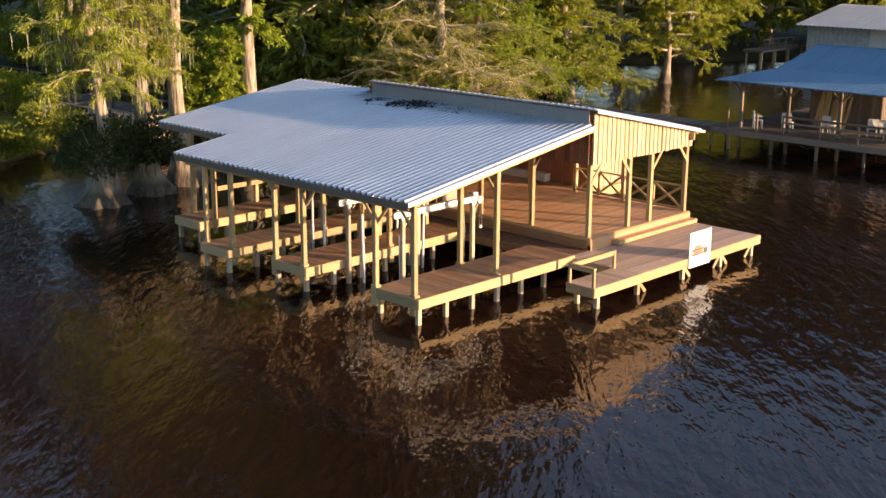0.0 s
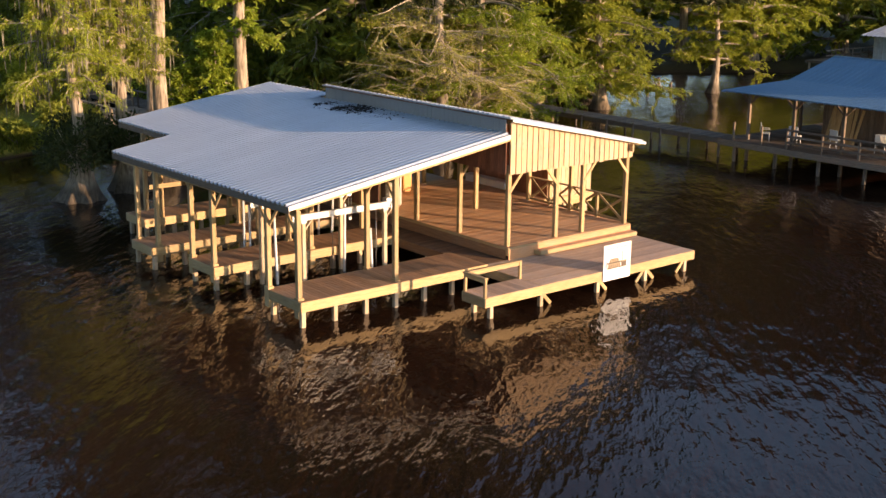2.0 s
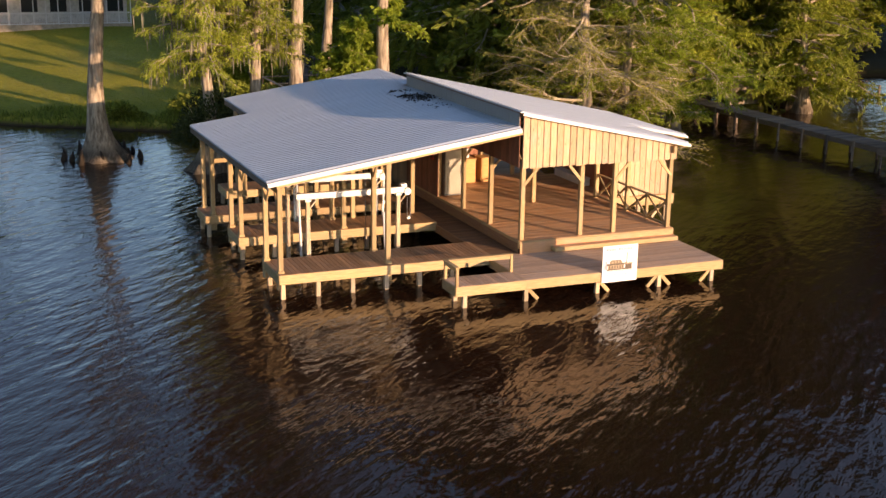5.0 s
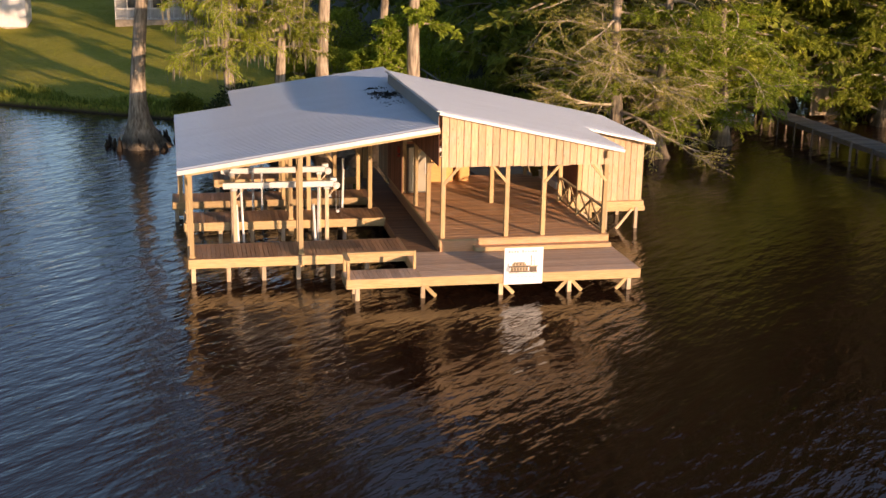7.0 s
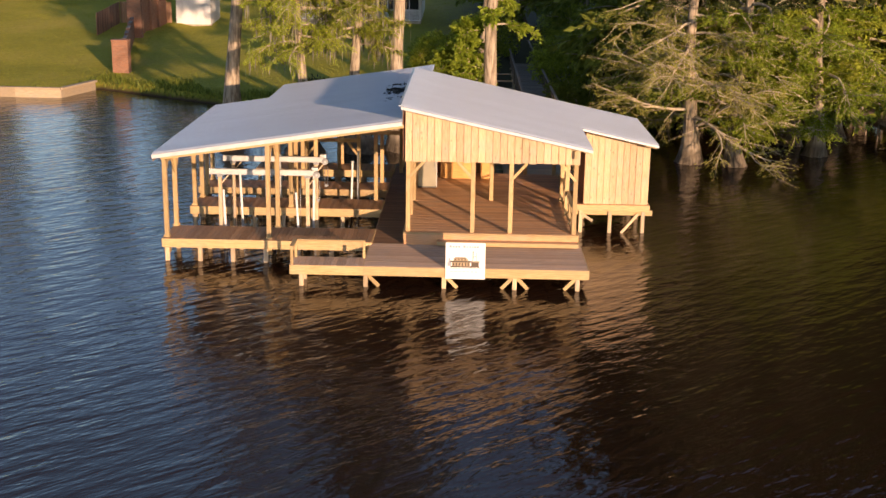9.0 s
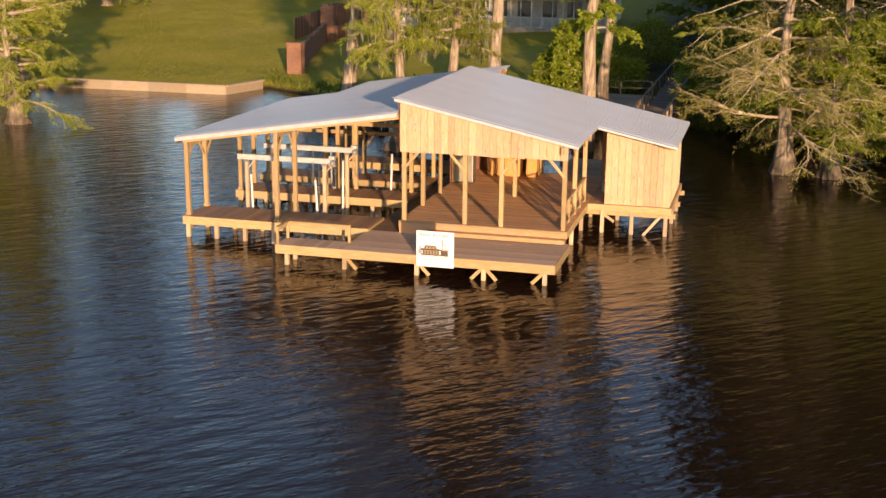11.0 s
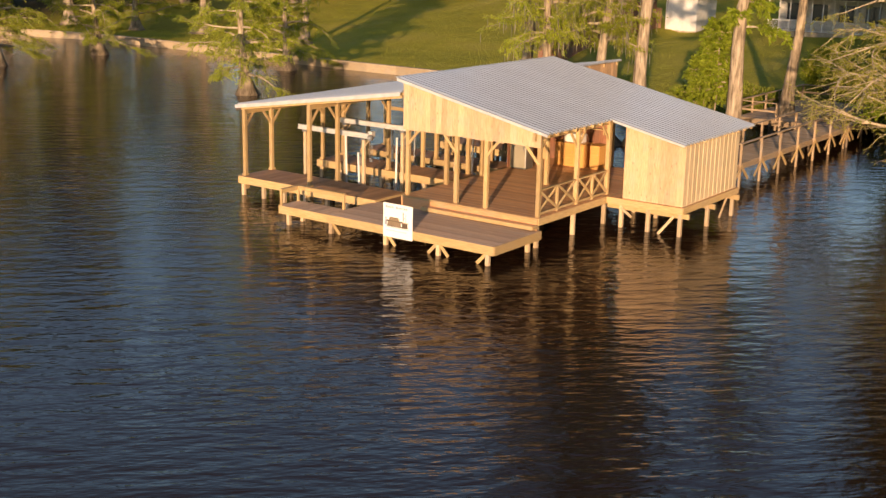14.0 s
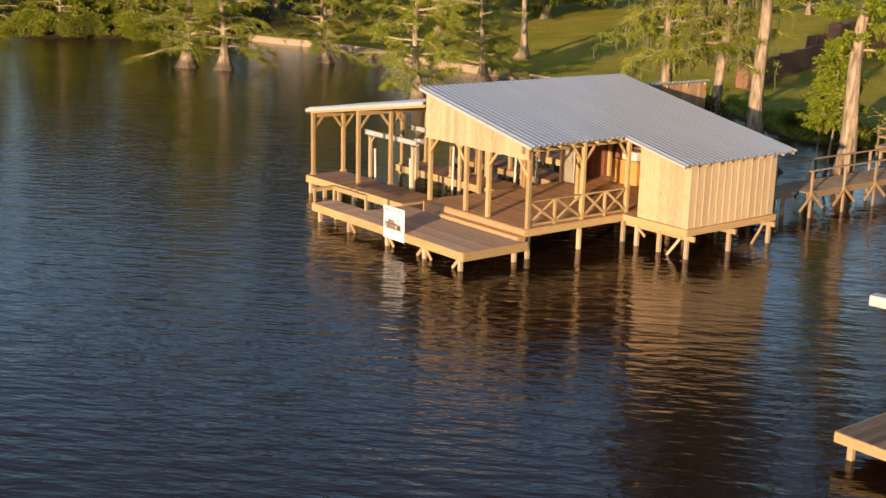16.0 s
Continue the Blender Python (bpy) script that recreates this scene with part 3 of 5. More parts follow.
for x, s in ((-1.2, 1), (1.3, 1), (3.55, 1), (3.55, -1), (5.55, -1)):
    bar("brace", (x, -2.86, 0.46), (x + 0.42 * s, -2.86, 0.02), 0.05, 0.12, PINE, front)
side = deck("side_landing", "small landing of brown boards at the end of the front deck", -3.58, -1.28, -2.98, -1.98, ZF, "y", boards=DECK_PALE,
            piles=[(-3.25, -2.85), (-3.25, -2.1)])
upper = deck("upper_deck", "raised main deck of reddish brown boards under the roof", -0.12, 5.74, -0.12, 10.2, ZU, "x", drop=0.26,
             piles=[(x, y) for x in (0.1, 2.8, 5.5) for y in (0.2, 2.7, 5.0, 7.5, 10)])
bar("riser", (-0.12, -0.165, (ZF + ZU) / 2 - 0.1), (5.74, -0.165, (ZF + ZU) / 2 - 0.1), 0.03, 0.50, DECK, upper)
step = deck("deck_step", "pine step between the two deck levels", 1.05, 5.72, -0.46, -0.15, ZF + 0.2, "x", drop=0.14)
shed_deck = deck("shed_platform", "board platform carrying the storage shed", 5.80, 8.82, 4.7, 9.66, ZU - 0.004, "y", drop=0.24,
                 piles=[(6.3, 4.9), (7.4, 4.9), (8.65, 4.95), (8.7, 7.2), (8.7, 9.5), (6.2, 9.5), (6.6, 7.2)])
bar("brace", (7.85, 4.85, 0.0), (8.45, 4.85, 0.75), 0.05, 0.1, PILE, shed_deck)
for y in (4.95, 7.2, 9.45):
    bar("cross_beam", (5.7, y, ZU - 0.36), (9.0, y, ZU - 0.36), 0.09, 0.19, PINE, shed_deck)
bar("brace", (8.5, 8.8, 0.0), (8.5, 9.45, 0.75), 0.05, 0.1, PILE, shed_deck)
bar("brace", (6.3, 4.85, 0.75), (6.75, 4.85, 0.45), 0.05, 0.1, PILE, shed_deck)
deck("side_gangway", "shaded boardwalk beside the boat slips", -1.2, -0.16, -0.1, 14.2, ZF, "x", piles=[(-1.0, 3), (-1.0, 7), (-1.0, 11)], fascia=DOCK, boards=SHADED)
bar("skirt_board", (-0.15, -0.05, ZF + 0.17), (-0.15, 10.15, ZF + 0.17), 0.03, 0.32, DOCK, upper, "brown skirt board between the two deck levels")
for name, x0, x1, y0, y1 in (("dock_finger", -8.3, -1.24, -0.34, 1.5), ("dock_finger", -8.42, -1.24, 4.55, 6.2), ("dock_finger", -8.85, -1.24, 8.0, 9.5), ("dock_finger", -7.2, -1.24, 12.0, 13.5)):
    deck(name, "narrow boat dock finger of brown boards with pale pine edges", x0, x1, y0, y1, ZD, "y", group="dock fingers", boards=DOCK,
         piles=[(x0 + 0.12 + i * 1.12, y) for i in range(6) for y in (y0 + 0.12, y1 - 0.12)])

# ---- storage shed ----
shed = thing("storage_shed", "small board-clad storage shed of fresh pine", "shed")
wall_f = thing("front_wall", "", "")
wall_s = thing("side_wall", "", "")
wall_b = thing("back_wall", "", "")
wall_i = thing("inner_wall", "", "")
for w in (wall_f, wall_s, wall_b, wall_i):
    w.parent = shed
for i in range(10):
    x = 6.37 + 0.2375 * i
    for y, w in ((4.79, wall_f), (9.58, wall_b)):
        o = random.uniform(-0.004, 0.004)
        lapped((x + 0.12, y + o, ZU), (x + 0.12, y + o, zr(x + 0.23) - 0.08), 0.237, w, 5.0 + random.uniform(-1.5, 1.5))
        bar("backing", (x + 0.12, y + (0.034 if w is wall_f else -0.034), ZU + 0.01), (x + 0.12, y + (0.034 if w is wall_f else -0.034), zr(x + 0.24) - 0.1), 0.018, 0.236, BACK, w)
for i in range(13):
    y = 4.79 + 0.3686 * i
    for x, w in ((8.745, wall_s), (6.37, wall_i)):
        bar("board", (x, y + 0.184, ZU), (x, y + 0.184, zr(x) - 0.1), 0.362, 0.03, BOARD_LIT if w is wall_s else DARKRED, w)
        if w is wall_s:
            bar("batten", (x + 0.026, y + 0.02, ZU), (x + 0.026, y + 0.02, zr(x) - 0.12), 0.055, 0.02, BOARD_LIT, w)


# ---- rails ----
def x_rail(y0, y1):
    r = thing("cross_rail", "pine deck railing with crossed braces", "railing", (5.58, y0, ZU), "cross rails")
    n = 2
    x = 5.58
    bar("top_rail", (x, y0, ZU + 0.92), (x, y1, ZU + 0.92), 0.12, 0.045, PINE, r)
    bar("bottom_rail", (x, y0, ZU + 0.08), (x, y1, ZU + 0.08), 0.05, 0.09, PINE, r)
    for i in range(n):
        a, b = y0 + (y1 - y0) * i / n + 0.05, y0 + (y1 - y0) * (i + 1) / n - 0.05
        bar("cross_brace", (x, a, ZU + 0.14), (x, b, ZU + 0.88), 0.04, 0.09, PINE, r)
        bar("cross_brace", (x + 0.04, a, ZU + 0.88), (x + 0.04, b, ZU + 0.14), 0.04, 0.09, PINE, r)
    bar("baluster", (x, (y0 + y1) / 2, ZU), (x, (y0 + y1) / 2, ZU + 0.92), 0.1, 0.1, PINE, r)


x_rail(0.1, 2.62)
x_rail(2.78, 4.92)
hr = thing("hand_rail", "low pine hand rail round the side landing", "railing", (-3.5, -2.0, ZF))
for p, q in (((-3.54, -2.02, ZF + 0.58), (-1.3, -2.02, ZF + 0.58)), ((-3.54, -2.98, ZF + 0.58), (-3.54, -1.96, ZF + 0.58))):
    bar("top_rail", p, q, 0.14, 0.045, PINE, hr)
    bar("side_rail", (p[0], p[1], p[2] - 0.09), (q[0], q[1], q[2] - 0.09), 0.04, 0.12, PINE, hr)
for x, y in ((-3.54, -2.93), (-3.54, -2.02), (-1.32, -2.02)):
    bar("rail_post", (x, y, ZF - 0.3), (x, y, ZF + 0.6), 0.09, 0.09, PINE, hr)

# ---- sign ----
sign = thing("square_sign", "white square sign with a drawing of a lodge and faded lettering", "sign", (1.97, -3.03, ZF))
block("panel", 1.345, 2.6, -3.065, -3.035, 0.37, 1.555, SIGN, sign, bevel=0.006)
x = 1.46
for w, gap in ((0.075, 0.03), (0.06, 0.028), (0.06, 0.03), (0.055, 0.1), (0.08, 0.026), (0.055, 0.03), (0.06, 0.03), (0.03, 0.03), (0.06, 0.028), (0.06, 0.03)):
    block("letter_bar", x, x + w, -3.07, -3.064, 1.395, 1.395 + (0.085 if w > 0.07 else 0.065), INK_BLUE, sign)
    x += w + gap
for x0, x1, z0, z1, m in ((1.50, 2.42, 0.755, 0.80, INK), (1.55, 2.12, 0.80, 0.92, INK_TAN), (1.49, 2.18, 0.92, 0.975, INK), (1.60, 2.05, 0.975, 1.05, INK_TAN), (1.64, 2.0, 1.05, 1.085, INK), (2.16, 2.40, 0.80, 0.93, INK), (2.14, 2.43, 0.93, 0.965, INK_TAN),
                          (2.20, 2.225, 0.965, 1.31, INK), (2.31, 2.33, 0.965, 1.24, INK_BLUE), (2.225, 2.31, 1.10, 1.13, INK_BLUE), (1.41, 1.53, 0.79, 0.93, INK_BLUE), (1.44, 1.50, 0.93, 1.06, INK_BLUE), (1.46, 2.46, 0.715, 0.735, INK_BLUE)):
    block("picture_patch", x0, x1, -3.07, -3.064, z0, z1, m, sign)
for i in range(6):
    block("picture_patch", 1.575 + 0.095 * i, 1.62 + 0.095 * i, -3.073, -3.066, 0.815, 0.9, INK, sign)
for i in range(4):
    block("picture_patch", 1.63 + 0.105 * i, 1.68 + 0.105 * i, -3.073, -3.066, 0.99, 1.035, INK, sign)
for i in range(7):
    block("letter_bar", 1.5 + 0.13 * i, 1.58 + 0.13 * i, -3.07, -3.064, 0.6, 0.625, INK_BLUE, sign)
for x in (1.5, 2.4):
    bar("sign_post", (x, -3.015, 0.45), (x, -3.015, 1.5), 0.05, 0.04, PINE, sign)


# ---- boat lifts ----
def lift(y):
    g = thing("boat_lift", "white aluminium boat lift beam on timber posts", "boat lift", (-5.2, y, 0), "boat lifts")
    x0, x1 = -7.12, -3.42
    for z, w in ((2.775, 0.13), (2.595, 0.13)):
        bar("flange", (x0, y, z), (x1, y, z), w, 0.02, ALU, g)
    bar("web", (x0, y, 2.685), (x1, y, 2.685), 0.03, 0.16, ALU, g)
    for x in (-6.75, -3.65):
        bar("lift_post", (x, y, -1.2), (x, y, 2.5), 0.13, 0.13, PILE, g, "weathered lift post in the slip")
        block("saddle", x - 0.1, x + 0.1, y - 0.08, y + 0.08, 2.5, 2.583, STEEL, g, "dull steel saddle plate", 0.01)
        bar("knee", (x + 0.05, y, 2.25), (x + 0.3, y, 2.55), 0.05, 0.04, PILE, g)
    # drive at the inner end: motor box, gear wheel, hand chain and pulley
    block("motor", x1 - 0.1, x1 + 0.12, y + 0.07, y + 0.3, 2.62, 2.86, ALU, g, "white lift motor box", 0.03)
    rod("gear_wheel", (x1 + 0.1, y - 0.05, 2.62), (x1 + 0.1, y + 0.05, 2.62), 0.12, STEEL, g, "dull steel gear wheel", 16)
    rod("hub", (x1 + 0.1, y - 0.08, 2.62), (x1 + 0.1, y + 0.08, 2.62), 0.035, ALU, g)
    rod("winder", (x0 + 0.1, y + 0.1, 2.64), (x0 + 0.5, y + 0.1, 2.64), 0.045, STEEL, g)
    rod("drive_shaft", (x0, y + 0.1, 2.66), (x1, y + 0.1, 2.66), 0.022, STEEL, g)
    for dx in (0.0, 0.11):
        for i in range(9):
            z = 2.42 - 0.085 * i
            rod("chain_link", (x1 + 0.09 + dx - 0.012, y - 0.03, z), (x1 + 0.09 + dx + 0.012, y + 0.02, z - 0.07), 0.016, STEEL, g, seg=6)
    rod("pulley", (x1 + 0.14, y - 0.04, 1.72), (x1 + 0.14, y + 0.03, 1.72), 0.055, STEEL, g, "dull steel pulley block", 12)
    for x in (x0 + 0.4, x1 - 0.5):
        rod("cable", (x, y + 0.1, 0.1), (x, y + 0.1, 2.62), 0.01, STEEL, g, seg=5)


for y in (1.92, 4.42):
    lift(y)
for x, y, h, lx in ((-6.6, 2.12, 1.95, -0.08), (-3.95, 2.1, 1.9, -0.14), (-6.35, 4.1, 2.3, -0.1), (-3.75, 4.1, 2.3, 0.05), (-5.9, 6.6, 2.1, 0.0), (-2.6, 6.6, 2.2, 0.1), (-5.5, 7.7, 2.2, 0.0), (-2.4, 7.7, 2.4, 0.03)):
    g = thing("guide_pole", "white plastic boat guide pole standing in the slip", "guide pole", (x, y, 0), "guide poles")
    rod("tube", (x, y, -0.9), (x + lx, y, h), 0.045, PVC, g)
    rod("cap", (x + lx, y, h), (x + lx, y, h + 0.03), 0.052, PVC, g)

# ---- pavilion furniture ----
fridge = thing("refrigerator", "upright refrigerator with a tan door and dark sides on the deck", "refrigerator", (0.4, 7.1, ZU))
block("cabinet", 0.05, 0.78, 6.92, 7.5, ZU + 0.03, ZU + 1.85, SLATE, fridge, "dark slate side panels", 0.03)
block("door", 0.06, 0.77, 6.87, 6.91, ZU + 0.1, ZU + 1.82, TAN, fridge, bevel=0.015)
block("edge_trim", 0.772, 0.79, 6.875, 6.915, ZU + 0.1, ZU + 1.82, PVC, fridge, "white edge strip")
block("handle", 0.70, 0.73, 6.83, 6.87, ZU + 0.8, ZU + 1.2, STEEL, fridge)
bench = thing("storage_bench", "low pale storage bench along the red shed wall", "bench", (6.1, 8.0, ZU))
block("box", 5.98, 6.33, 6.9, 9.3, ZU + 0.03, ZU + 0.30, WHITE, bench, bevel=0.01)
block("lid", 5.95, 6.34, 6.87, 9.33, ZU + 0.302, ZU + 0.34, WHITE, bench, bevel=0.008)
for y in (7.0, 8.1, 9.2):
    block("foot", 6.0, 6.3, y - 0.04, y + 0.04, ZU, ZU + 0.028, PINE, bench)


def cabinet(name, label, x0, x1, y0, y1, h, doors):
    c = thing(name, label, "counter", ((x0 + x1) / 2, y0, ZU))
    block("body", x0 + 0.03, x1 - 0.03, y0 + 0.03, y1, ZU, ZU + h - 0.05, PLY, c, bevel=0.01)
    block("top", x0, x1, y0, y1 + 0.04, ZU + h - 0.047, ZU + h, PLY, c, bevel=0.01)
    w = (x1 - x0 - 0.1) / doors
    for i in range(doors):
        d = block("door", x0 + 0.05 + w * i + 0.015, x0 + 0.05 + w * (i + 1) - 0.015, y0 + 0.008, y0 + 0.028, ZU + 0.1, ZU + h - 0.09, PLY, c, bevel=0.006)
        block("knob", x0 + 0.05 + w * (i + 0.85), x0 + 0.05 + w * (i + 0.85) + 0.03, y0 - 0.015, y0 + 0.007, ZU + 0.6, ZU + 0.63, STEEL, c)


cabinet("bar_counter", "plywood bar counter against the dark board wall", 0.85, 2.3, 9.0, 9.7, 0.98, 3)
cabinet("bar_counter", "narrow plywood cabinet at the end of the bar", 2.5, 3.0, 9.05, 9.7, 0.98, 1)
chest = thing("ice_chest", "white lidded ice chest on the plywood bar", "cooler", (1.6, 9.4, ZU + 0.98))
block("tub", 1.2, 2.05, 9.2, 9.62, ZU + 0.982, ZU + 1.27, PVC, chest, bevel=0.03)
block("lid", 1.18, 2.07, 9.18, 9.64, ZU + 1.272, ZU + 1.35, PVC, chest, "white rounded lid", 0.03)
shelf = thing("wall_shelf", "pine shelf on the dark board wall", "shelf", (1.5, 10.0, ZU + 1.5))
block("plank", 0.3, 2.8, 9.95, 10.18, ZU + 1.5, ZU + 1.54, PINE, shelf)
for x in (0.5, 1.5, 2.6):
    block("bracket", x, x + 0.04, 10.0, 10.18, ZU + 1.3, ZU + 1.498, PINE, shelf)


vest = thing("life_vest", "small red life vest hanging on the board wall", "life vest", (-0.3, 7.5, 2.75))
block("panel", -0.27, -0.195, 7.36, 7.49, 2.5, 2.88, REDCLOTH, vest, bevel=0.02)
block("panel", -0.27, -0.195, 7.51, 7.64, 2.5, 2.88, REDCLOTH, vest, bevel=0.02)
block("strap", -0.28, -0.19, 7.34, 7.66, 2.6, 2.64, BLACK, vest)


# ---- trees ----
def tube(path, radii, seg, flute=None):
    v, f = [], []
    for k, (p, r) in enumerate(zip(path, radii)):
        d = (path[min(k + 1, len(path) - 1)] - path[max(k - 1, 0)]).normalized()
        a = d.cross(Vector((0.3, 1, 0.1))).normalized()
        b = d.cross(a)
        for i in range(seg):
            t = 6.28318 * i / seg
            q = r * (1 + (flute(p.z, t) if flute else 0))
            v.append(p + a * (q * math.cos(t)) + b * (q * math.sin(t)))
    for k in range(len(path) - 1):
        for i in range(seg):
            j = (i + 1) % seg
            f.append((k * seg + i, k * seg + j, (k + 1) * seg + j, (k + 1) * seg + i))
    return v, f


def leaves(points, dirs, rng, length, width, droop, spread):
    """Small folded sprays, one island each, hung along the twigs."""
    n = len(points)
    d = dirs + rng.normal(0, spread, (n, 3))
    d[:, 2] -= droop
    d /= np.linalg.norm(d, axis=1)[:, None]
    s = rng.normal(0, 1, (n, 3))
    s -= d * np.sum(s * d, axis=1)[:, None]
    s /= np.linalg.norm(s, axis=1)[:, None]
    ln = length * rng.uniform(0.6, 1.4, (n, 1))
    wd = width * rng.uniform(0.6, 1.4, (n, 1))
    mid = points + d * ln * 0.45
    lift_ = np.cross(d, s) * wd * 0.25
    v = np.stack([points, mid + s * wd * 0.5 - lift_, points + d * ln, mid - s * wd * 0.5 - lift_], axis=1).reshape(-1, 3)
    i = np.arange(n)[:, None] * 4
    f = np.concatenate([i + [0, 1, 2], i + [0, 2, 3]], axis=1).reshape(-1, 3)
    return v, f


def raw_mesh(name, v, f, material):
    me = bpy.data.meshes.new(name)
    me.from_pydata([tuple(q) for q in v], [], [tuple(int(k) for k in q) for q in f])
    me.materials.append(material)
    me.update()
    return me


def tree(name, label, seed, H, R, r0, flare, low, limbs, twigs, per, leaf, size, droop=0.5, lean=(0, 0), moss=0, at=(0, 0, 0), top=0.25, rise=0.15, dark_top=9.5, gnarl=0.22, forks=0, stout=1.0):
    rng = np.random.default_rng(seed)
    rnd = random.Random(seed)
    ob = thing(name, label, "tree", at)
    ph = rnd.uniform(0, 6)
    zs = [-1.2, -0.3, 0.1, 0.5, 1.0, 1.6, 2.4, 3.6, 5.2, 7.2, 9.6] + [9.6 + (H - 9.6) * k / 5 for k in range(1, 6)]
    zs = [z for z in zs if z <= H]

    def mid(z):
        u = max(z, 0) / H
        return Vector((lean[0] * u * H + 0.18 * math.sin(z * 0.55 + ph), lean[1] * u * H + 0.18 * math.cos(z * 0.45 + ph), z))

    def rad(z):
        return r0 * (1 - 0.88 * max(z, 0) / H) + flare * math.exp(-max(z, -0.3) / 0.9)

    v, f = tube([mid(z) for z in zs], [rad(z) for z in zs], 18, lambda z, t: (0.16 * math.sin(7 * t + ph) + 0.08 * math.sin(11 * t)) * math.exp(-max(z, 0) / 1.4))
    solid("trunk", v, f, BARK, ob, "grey fluted trunk", True)
    bv, bf, pts, dirs, mp = [], [], [], [], []

    def add(path, radii, seg):
        a, b = tube(path, radii, seg)
        o = len(bv)
        bv.extend(a)
        bf.extend([tuple(k + o for k in q) for q in b])

    for i in range(limbs):
        u = low / H + (0.97 - low / H) * ((i + rnd.random()) / limbs)
        z = u * H
        ang = i * 2.4 + rnd.uniform(-0.5, 0.5)
        prof = (1 - u) ** 0.7 * (1 - top) + top
        L = R * prof * rnd.uniform(0.6, 1.15)
        d = Vector((math.cos(ang), math.sin(ang), rnd.uniform(-0.12, 0.3) + rise))
        p = mid(z)
        path, cur = [p], d.normalized()
        for k in range(6):
            cur = (cur + Vector((rnd.uniform(-gnarl, gnarl), rnd.uniform(-gnarl, gnarl), rnd.uniform(-0.9, 0.55) * gnarl - 0.03))).normalized()
            path.append(path[-1] + cur * (L / 6))
        rr = stout * (0.022 + 0.019 * L)
        add(path, [rr * (1 - 0.85 * k / 6) for k in range(7)], 5)
        ways = [(path, L, twigs)]
        if z < dark_top:
            for k in range(forks):
                j = rnd.randint(1, 4)
                w = (path[j + 1] - path[j]).normalized()
                cur = (w + Vector((rnd.gauss(0, 0.6), rnd.gauss(0, 0.6), rnd.gauss(0.0, 0.35)))).normalized()
                side, sl = [path[j]], L * rnd.uniform(0.3, 0.55)
                for _ in range(4):
                    cur = (cur + Vector((rnd.uniform(-0.45, 0.45), rnd.uniform(-0.45, 0.45), rnd.uniform(-0.35, 0.3)))).normalized()
                    side.append(side[-1] + cur * (sl / 4))
                sr = rr * (1 - 0.85 * j / 6) * 0.7
                add(side, [sr * (1 - 0.8 * q / 4) for q in range(5)], 4)
                ways.append((side, sl * 1.6, max(3, twigs // 2)))
        for way, wl, count in ways:
            m = len(way) - 1
            for k in range(count):
                s = rnd.uniform(0.15, 1.0) * m
                j = min(int(s), m - 1)
                q = way[j].lerp(way[j + 1], s - j)
                w = (way[j + 1] - way[j]).normalized()
                out = Vector((rnd.gauss(0, 1), rnd.gauss(0, 1), rnd.gauss(-0.05, 0.28)))
                tw = (w * 0.7 + out * 0.75).normalized()
                tl = wl * rnd.uniform(0.12, 0.34) + 0.25
                e = q + tw * tl * 0.5 + Vector((0, 0, -0.03 * tl))
                g = e + (tw + Vector((rnd.uniform(-0.3, 0.3), rnd.uniform(-0.3, 0.3), -0.35 * droop))).normalized() * tl * 0.5
                if z < dark_top:
                    add([q, e, g], [0.018, 0.011, 0.004], 3)
                for _ in range(per):
                    h = rnd.random()
                    pts.append(q.lerp(e, h * 2) if h < 0.5 else e.lerp(g, h * 2 - 1))
                    dirs.append(tw)
                for _ in range(moss):
                    mp.append(q.lerp(g, rnd.random()))
    me = raw_mesh("branches", bv, bf, TWIG)
    o = tagged(new("limbwork", me), kind="stuff")
    o.parent = ob
    if pts:
        P = np.array([tuple(p) for p in pts]) + rng.normal(0, 0.07, (len(pts), 3))
        D = np.array([tuple(p) for p in dirs])
        # leaves above dark_top, out of view, are darkened to dim their image in the lake
        for crown, m, k in (("crown", leaf, P[:, 2] <= dark_top), ("upper_crown", LEAF_SHADED, P[:, 2] > dark_top)):
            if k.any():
                q, z = (4, 1.9) if m is LEAF_SHADED else (1, 1.0)
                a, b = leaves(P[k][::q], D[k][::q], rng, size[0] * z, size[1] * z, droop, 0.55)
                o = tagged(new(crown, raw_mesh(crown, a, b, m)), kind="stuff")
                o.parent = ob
    if mp:
        P = np.array([tuple(p) for p in mp])
        a, b = leaves(P, np.zeros_like(P), rng, 0.75, 0.07, 3.0, 0.15)
        o = tagged(new("moss", raw_mesh("moss", a, b, MOSS)), kind="stuff")
        o.parent = ob
        tagged(o, "grey hanging moss")
    return ob


def put(ob, x, y, turn=0.0, s=1.0, z=None):
    return copy_thing(ob, Matrix.Translation((x, y, (ground_z(x, y) if ground_z(x, y) > 0 else 0) if z is None else z)) @ Matrix.Rotation(turn, 4, "Z") @ Matrix.Scale(s, 4))



CY = "bald cypress with feathery yellow-green foliage"
big = tree("cypress", "old bald cypress with bare twisting limbs and thin foliage", 3, 17, 5.8, 0.34, 0.32, 1.6, 58, 17, 26, LEAF_OLIVE, (0.15, 0.034), 0.45, at=(12.75, 19.4, 0), gnarl=0.42, forks=3, dark_top=7.5, stout=0.72)
big2 = tree("cypress", "bald cypress with dense green foliage reaching the lake", 5, 22, 4.3, 0.26, 0.34, 1.6, 76, 15, 38, LEAF_BROAD, (0.19, 0.06), 0.25, top=0.4, at=(15.1, 19.1, 0), gnarl=0.3, forks=2, dark_top=7.5)
